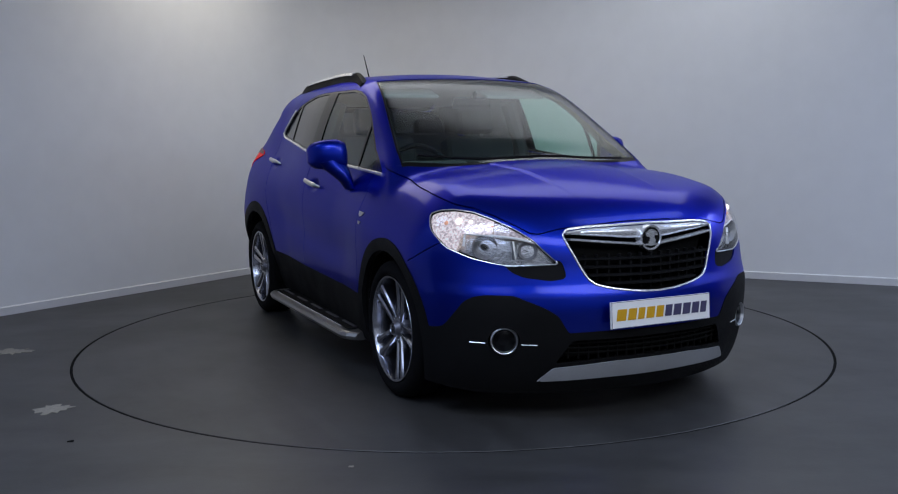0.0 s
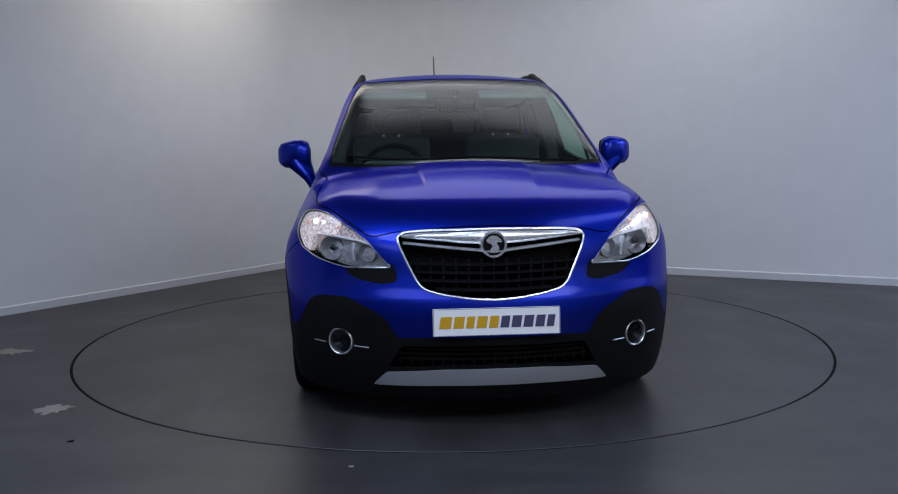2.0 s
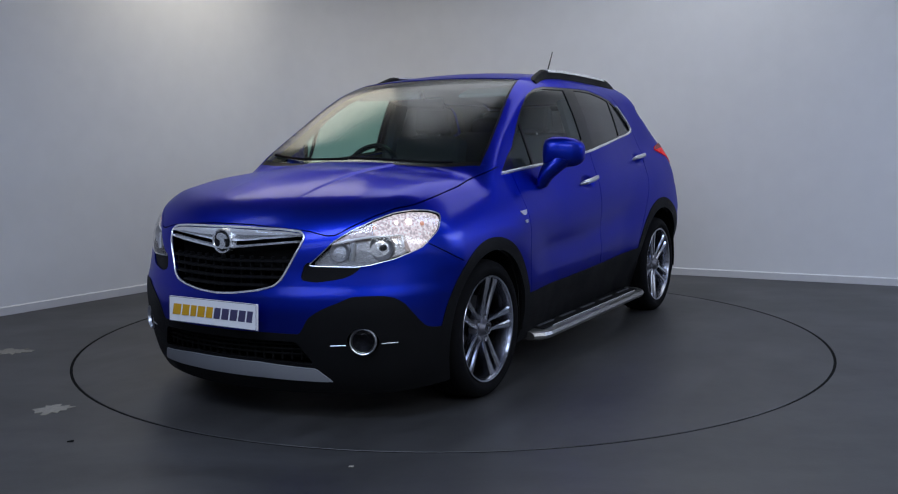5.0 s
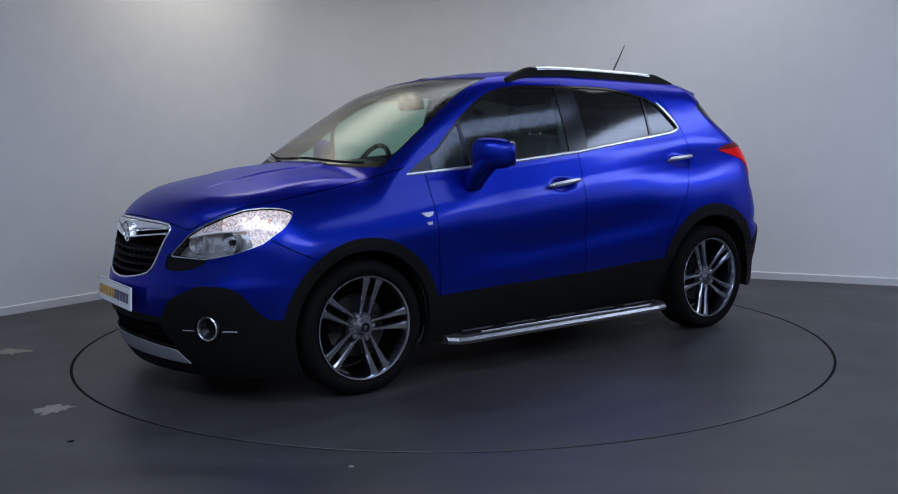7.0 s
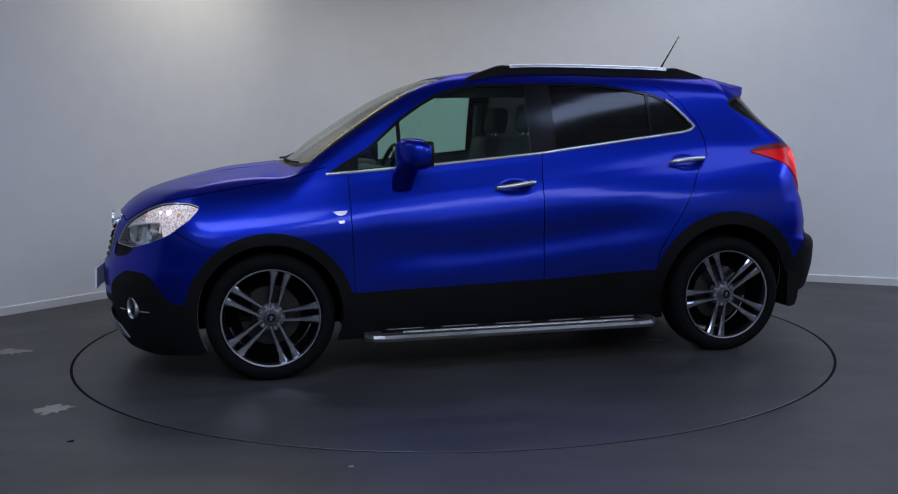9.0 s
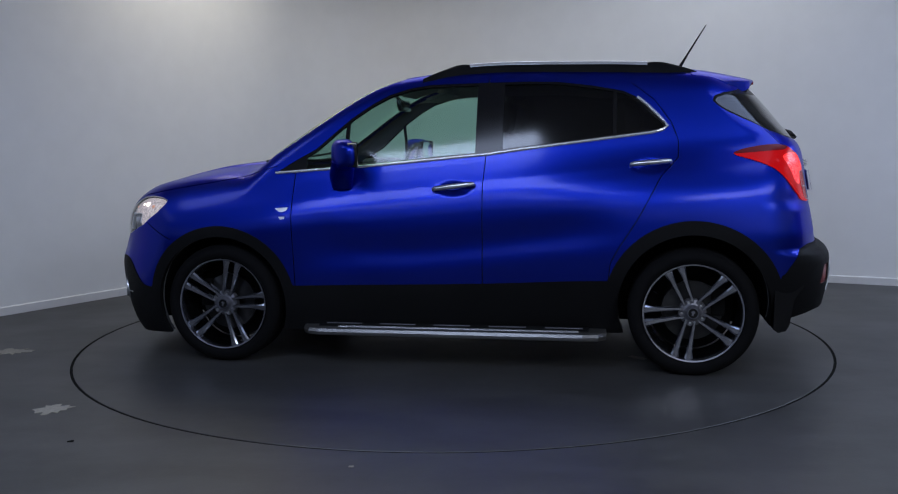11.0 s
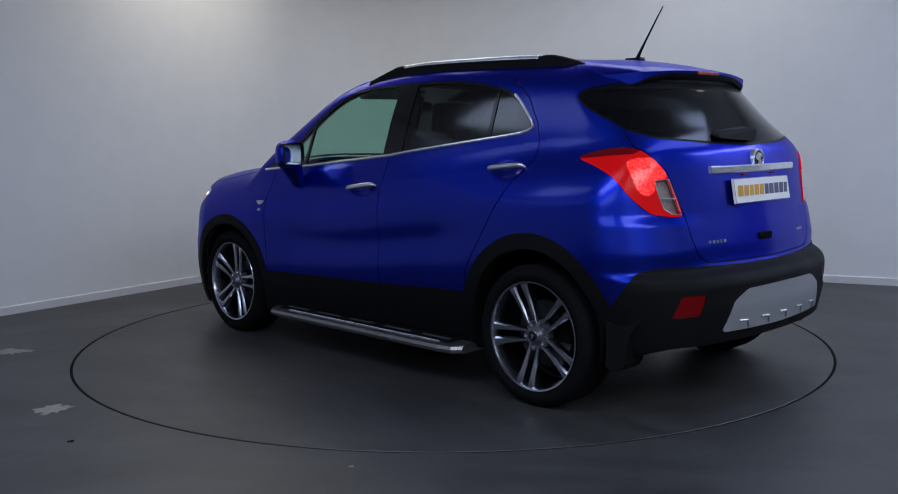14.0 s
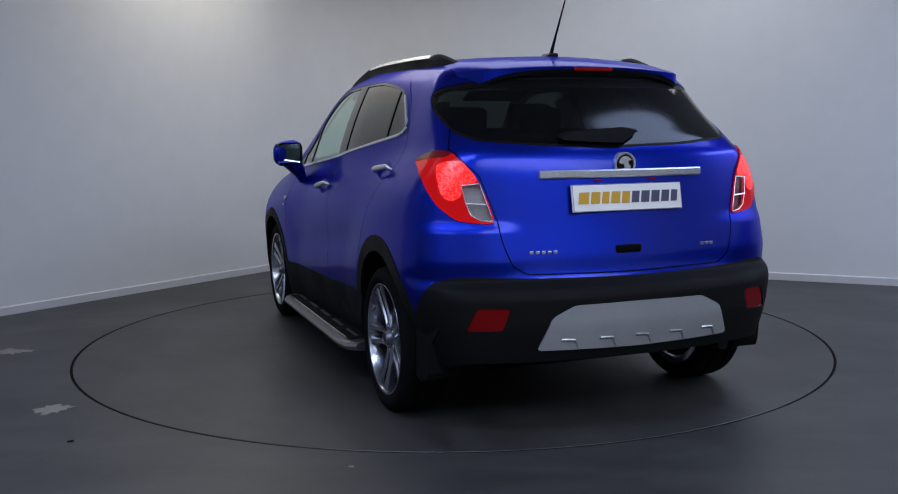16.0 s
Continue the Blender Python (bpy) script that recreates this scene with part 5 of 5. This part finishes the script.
def wipers(car):
    for y0, y1, d in ((0.58, -0.02, 0.0), (-0.02, -0.62, 0.02)):
        pts = []
        for k in range(9):
            y = y0 + (y1 - y0) * k / 8
            x = 1.180 - 0.24 * y * y - 0.03 * (k / 8) - 0.5 * d
            p = meet(np.array([[x, abs(y), 0.7]]), np.array([[0, 0, 1.0]]))[0]
            pts.append((p[0], y, p[2] + 0.012))
        part("wiper", tube(pts, 0.007, 6), PLASTIC, car, "black windscreen wiper")
    outline = rounded([(0.275, 1.232), (0.226, 1.252), (0.072, 1.260), (-0.048, 1.268), (-0.115, 1.256), (-0.01, 1.206), (0.085, 1.208), (0.270, 1.219)], 0.012)
    near = [on_skin([(abs(y), z)], "bz", 0.004)[0] * (1, 1 if y >= 0 else -1, 1) for y, z in outline]
    bm = bmesh.new()
    a = [bm.verts.new(tuple(p)) for p in near]
    b = [bm.verts.new((p[0] - 0.026, p[1] * 0.94 + 0.005, p[2] - 0.004)) for p in near]
    bm.faces.new(b)
    for k in range(len(a)):
        bm.faces.new((a[k], a[(k + 1) % len(a)], b[(k + 1) % len(a)], b[k]))
    part("rear_wiper", bm, PLASTIC, car, "black rear wiper with a broad cover")


def running_boards(car):
    for side in (1, -1):
        prof = [(0.70, 0.222), (0.915, 0.222), (0.935, 0.215), (0.945, 0.200), (0.940, 0.185), (0.925, 0.178), (0.70, 0.182)]
        bm = bmesh.new()
        rows = []
        for x, inset in ((0.80, 0.06), (0.76, 0.015), (0.70, 0.0), (-0.72, 0.0), (-0.80, 0.015), (-0.84, 0.06)):
            rows.append([bm.verts.new((x, side * (y - (inset if y > 0.75 else 0)), z)) for y, z in prof])
        for a, b in zip(rows, rows[1:]):
            for k in range(len(prof)):
                bm.faces.new((a[k], a[(k + 1) % len(prof)], b[(k + 1) % len(prof)], b[k]))
        bm.faces.new(rows[0])
        bm.faces.new(rows[-1])
        ob = part("running_board", bm, BOARD, car, "brushed aluminium running board")
        part("tread", box(1.46, 0.165, 0.006, pose(-0.02, side * 0.815, 0.2255), bevel=0.002), PLASTIC, ob, "black rubber tread")
        for x in (-0.62, -0.32, -0.02, 0.28, 0.58):
            part("tread_bar", box(0.20, 0.016, 0.006, pose(x, side * 0.845, 0.2305), bevel=0.002), ALLOY_DARK, ob)
        part("edge_strip", box(1.30, 0.008, 0.010, pose(-0.05, side * 0.898, 0.225), bevel=0.003), CHROME, ob)
        for x in (-0.6, 0.55):
            part("bracket", box(0.05, 0.25, 0.03, pose(x, side * 0.62, 0.197)), DARK, ob)


def side_trim(car):
    for side in (1, -1):
        pts = on_skin(dense(CHROME_LINE), "xz", 0.003)
        part("window_chrome", tube([(p[0], p[1] * side, p[2]) for p in pts], 0.0085, 8), BRIGHT, car, "chrome strip below the windows", smooth=True)
        # wing badge: small winged shape and bar
        for outline, mat in (([(0.950, 0.864), (0.872, 0.868), (0.884, 0.850), (0.906, 0.842), (0.926, 0.846)], SATIN), ([(0.925, 0.818), (0.890, 0.820), (0.893, 0.806), (0.915, 0.804)], SATIN)):
            p = on_skin(outline, "xz", 0.001)
            q = on_skin(outline, "xz", 0.005)
            bm = bmesh.new()
            a = [bm.verts.new((c[0], c[1] * side, c[2])) for c in p]
            b = [bm.verts.new((c[0], c[1] * side, c[2])) for c in q]
            bm.faces.new(b)
            for k in range(len(a)):
                bm.faces.new((a[k], a[(k + 1) % len(a)], b[(k + 1) % len(a)], b[k]))
            part("wing_badge", bm, mat, car, "small chrome wing badge")


def rear_trim(car):
    bm = bmesh.new()
    rows = []
    for y in np.linspace(-0.385, 0.385, 25):
        x = float(meet(np.array([[-1.2, abs(y), 1.078]]), np.array([[-1.0, 0, 0]]))[0][0])
        rows.append([bm.verts.new((x + a, y, 1.078 + b)) for a, b in ((0.004, 0.018), (-0.012, 0.018), (-0.018, 0.012), (-0.018, -0.010), (-0.012, -0.016), (0.004, -0.016))])
    for a, b in zip(rows, rows[1:]):
        for k in range(6):
            bm.faces.new((a[k], a[(k + 1) % 6], b[(k + 1) % 6], b[k]))
    bm.faces.new(rows[0])
    bm.faces.new(rows[-1])
    part("tailgate_strip", bm, BRIGHT, car, "satin chrome strip above the plate", smooth=True, sharp=30)
    p = on_skin([(0.0, 1.112)], "bz", 0.006)[0]
    badge(car, (float(p[0]), 0.0, 1.116), 0.050, 180)
    plate(car, (-1.932, 0.0, 0.980), -10, 180)
    # plate lamps; the reddish glint on them is put into their colour
    for y in (0.13, -0.13):
        p = on_skin([(abs(y), 1.052)], "bz", 0.004)[0]
        part("plate_lamp", box(0.012, 0.032, 0.006, pose(p[0], y, p[2]), bevel=0.002), RED_REFLECTOR, car, "small lamp above the plate, coloured as its red glint")
    # model lettering as plain bars, release recess
    for y0, w, n in ((0.438, 0.021, 5), (-0.372, 0.022, 3)):
        for k in range(n):
            y = y0 - k * (w + 0.004)
            p = on_skin([(abs(y), 0.768)], "bz", 0.002)[0]
            part("model_badge", box(0.005, w - 0.004, 0.013, pose(p[0], y, p[2]), bevel=0.002), SATIN, car, "small chrome badge bar")
    part("release_recess", box(0.02, 0.12, 0.035, pose(-1.958, 0.01, 0.768, 0, -8, 0), bevel=0.01), DARK, car, "dark tailgate release recess")
    part("exhaust", tube([(-1.60, -0.52, 0.29), (-1.90, -0.52, 0.305)], 0.026, 16), STEEL, car, "dark steel exhaust pipe", smooth=True)


def cabin(car):
    def seat(x, y, rear=False):
        w = 0.50
        base = part("seat", box(0.52, w, 0.16, pose(x + 0.05, y, 0.62, 0, -5, 0), bevel=0.05, seg=3), SEAT, car, "dark cloth seat", smooth=True)
        part("backrest", box(0.16, w, 0.62, pose(x - 0.26, y, 0.94, 0, -14, 0), bevel=0.06, seg=3), SEAT, base, smooth=True)
        part("headrest", box(0.10, 0.26, 0.17, pose(x - 0.36, y, 1.345, 0, -10, 0), bevel=0.045, seg=3), SEAT, base, smooth=True)
        for d in (-0.05, 0.05):
            part("headrest_post", tube([(x - 0.335, y + d, 1.20), (x - 0.35, y + d, 1.30)], 0.006, 6), SATIN, base)
        part("seat_base", box(0.45, 0.40, 0.28, pose(x + 0.05, y, 0.42)), INTERIOR, base)
    seat(0.10, 0.36)
    seat(0.10, -0.36)
    bench = part("rear_bench", box(0.50, 1.24, 0.18, pose(-0.68, 0, 0.68), bevel=0.05, seg=3), SEAT, car, "dark cloth rear bench", smooth=True)
    part("bench_back", box(0.16, 1.24, 0.60, pose(-1.00, 0, 0.98, 0, -16, 0), bevel=0.06, seg=3), SEAT, bench, smooth=True)
    for y in (-0.40, 0.0, 0.40):
        part("headrest", box(0.09, 0.24, 0.14, pose(-1.09, y, 1.31, 0, -10, 0), bevel=0.04, seg=3), SEAT, bench, smooth=True)
    dash = part("dashboard", box(0.46, 1.36, 0.34, pose(0.80, 0, 0.90, 0, 6, 0), bevel=0.09, seg=4), INTERIOR, car, "dark dashboard", smooth=True)
    part("instrument_hood", box(0.20, 0.36, 0.10, pose(0.66, -0.36, 1.06), bevel=0.04, seg=3), INTERIOR, dash, smooth=True)
    bm = lathe([(0.19 + 0.016 * math.cos(a), 0.016 * math.sin(a)) for a in [2 * math.pi * k / 10 for k in range(10)]], 36, True)
    bm.transform(Matrix.Translation((0.50, -0.36, 1.02)) @ pose(0, 0, 0, 0, 0, 90) @ pose(0, 0, 0, -24, 0, 0))
    wheel_ob = part("steering_wheel", bm, GLOSS_BLACK, car, "black steering wheel", smooth=True)
    part("steering_boss", box(0.06, 0.17, 0.11, pose(0.52, -0.36, 1.01, 0, 24, 0), bevel=0.025), INTERIOR, wheel_ob, smooth=True)
    for d in (-0.12, 0.12):
        part("steering_spoke", box(0.02, 0.13, 0.035, pose(0.515, -0.36 + d, 1.02, 0, 24, 0), bevel=0.008), SATIN, wheel_ob)
    mir = part("rear_view_mirror", box(0.035, 0.24, 0.07, pose(0.42, 0, 1.435, 0, 12, 0), bevel=0.015), GLOSS_BLACK, car, "black rear-view mirror", smooth=True)
    part("mirror_stalk", tube([(0.42, 0, 1.44), (0.47, 0, 1.50)], 0.012, 8), GLOSS_BLACK, mir)
    part("centre_console", box(0.9, 0.24, 0.30, pose(0.25, 0, 0.55), bevel=0.04), INTERIOR, car, "dark centre console")
    for y in (0.36, -0.36):
        part("sun_visor", box(0.15, 0.40, 0.02, pose(0.24, y, 1.50, 0, 18, 0), bevel=0.008), HEADLINER, car, "grey sun visor")
    for side in (1, -1):
        bm = tube([(-0.22, side * 0.60, 1.46), (-0.22, side * 0.70, 1.15), (-0.22, side * 0.74, 0.6)], 0.05, 8)
        part("pillar_trim", bm, INTERIOR, car, "dark pillar trim", smooth=True)


def chassis(car):
    bm = box(3.3, 0.96, 0.12, pose(0.05, 0, 0.27), bevel=0.03)
    box(1.45, 1.56, 0.10, pose(0, 0, 0.27), bevel=0.02, bm=bm)
    box(0.28, 1.10, 0.10, pose(1.80, 0, 0.24), bm=bm)
    box(0.30, 1.10, 0.12, pose(-1.72, 0, 0.38), bm=bm)
    part("underbody", bm, DARK, car, "dark underbody")


def build_car():
    car = tagged(new("car"), "metallic blue compact SUV with lit lamps on the turntable", "car")
    fd, low, hole, doors = body(car)
    grille(car, hole, low)
    p = on_skin([(0.0, 0.492)], "yz", 0.014)[0]
    plate(car, (float(p[0]) + 0.006, 0.0, 0.488), -3, 0)
    fog_lamps(car)
    handles(car, doors)
    mirrors(car)
    for sx in (1, -1):
        for side in (1, -1):
            # spoke phases as the tyres came to rest
            wheel(car, sx, side, {(1, 1): 104, (-1, 1): 139, (1, -1): 40, (-1, -1): 20}[(sx, side)])
            wheel_house(car, sx, side)
    roof_rails(car)
    spoiler(car)
    aerial(car)
    wipers(car)
    running_boards(car)
    side_trim(car)
    rear_trim(car)
    cabin(car)
    chassis(car)
    return car


room()
table = turntable()
ceiling_lights()
car = build_car()


def floor_marks():
    """Pale dried spills on the floor."""
    for x, y, r, label in ((-1.87, -1.58, 0.085, "pale dried paint splash on the floor"), (-2.63, -0.35, 0.10, "faint pale splash on the floor"), (-1.59, -2.05, 0.012, "small dark crumb on the floor"), (-0.39, -2.39, 0.010, "tiny pale chip on the floor")):
        bm = bmesh.new()
        rnd = random.Random(int(abs(x) * 1000))
        ring = [bm.verts.new((x + r * (1.1 * math.cos(a)) * q, y + r * 0.9 * math.sin(a) * q, 0.0025)) for a, q in ((2 * math.pi * k / 26, rnd.uniform(0.55, 1.25)) for k in range(26))]
        low = [bm.verts.new((v.co.x, v.co.y, 0.0)) for v in ring]
        bm.faces.new(ring)
        for k in range(26):
            bm.faces.new((ring[k], ring[(k + 1) % 26], low[(k + 1) % 26], low[k]))
        tagged(part("floor_splash", bm, SPILL if "dark" not in label else RUBBER), label, "stain")
    bm = bmesh.new()
    rnd = random.Random(4)
    a0 = radians(144.3)
    x, y = 1.22 * math.cos(a0) - 0.26 * math.sin(a0), 1.22 * math.sin(a0) + 0.26 * math.cos(a0)
    ring = [bm.verts.new((x + 0.05 * math.cos(a) * q, y + 0.05 * math.sin(a) * q, 0.002)) for a, q in ((2 * math.pi * k / 18, rnd.uniform(0.4, 1.3)) for k in range(18))]
    bm.faces.new(ring)
    part("splash", bm, SPILL, table, "pale dried splash")


floor_marks()


def motions():
    """The table turns the car clockwise, from rest to a steady pace."""
    turns = [(0.0, -64.61), (0.5, -68.03), (1.0, -73.38), (1.5, -79.06), (2.0, -85.15), (2.5, -90.81), (3.0, -96.97), (3.5, -102.63), (4.0, -108.71), (4.5, -114.6), (5.0, -120.5),
             (5.5, -126.4), (6.0, -132.3), (6.5, -138.22), (7.0, -144.3), (7.5, -149.91), (8.0, -155.9), (8.5, -161.57), (9.0, -167.41), (9.5, -173.15), (10.0, -178.9), (10.5, -184.6),
             (11.0, -190.35), (11.5, -196.08), (12.0, -202.09), (12.5, -207.83), (13.0, -213.86), (13.5, -219.48), (14.0, -225.52), (14.5, -231.18), (15.0, -237.2), (15.5, -242.86), (16.0, -248.99)]
    walk(table, [(t, pose(0, 0, 0, 0, 0, a)) for t, a in turns])
    rows = []
    for t, a in turns:
        c, s = math.cos(radians(a)), math.sin(radians(a))
        rows.append((t, pose(-0.1325 * c - 0.006 * s, -0.1325 * s + 0.006 * c, 0, 0, 0, a)))
    walk(car, rows)


motions()
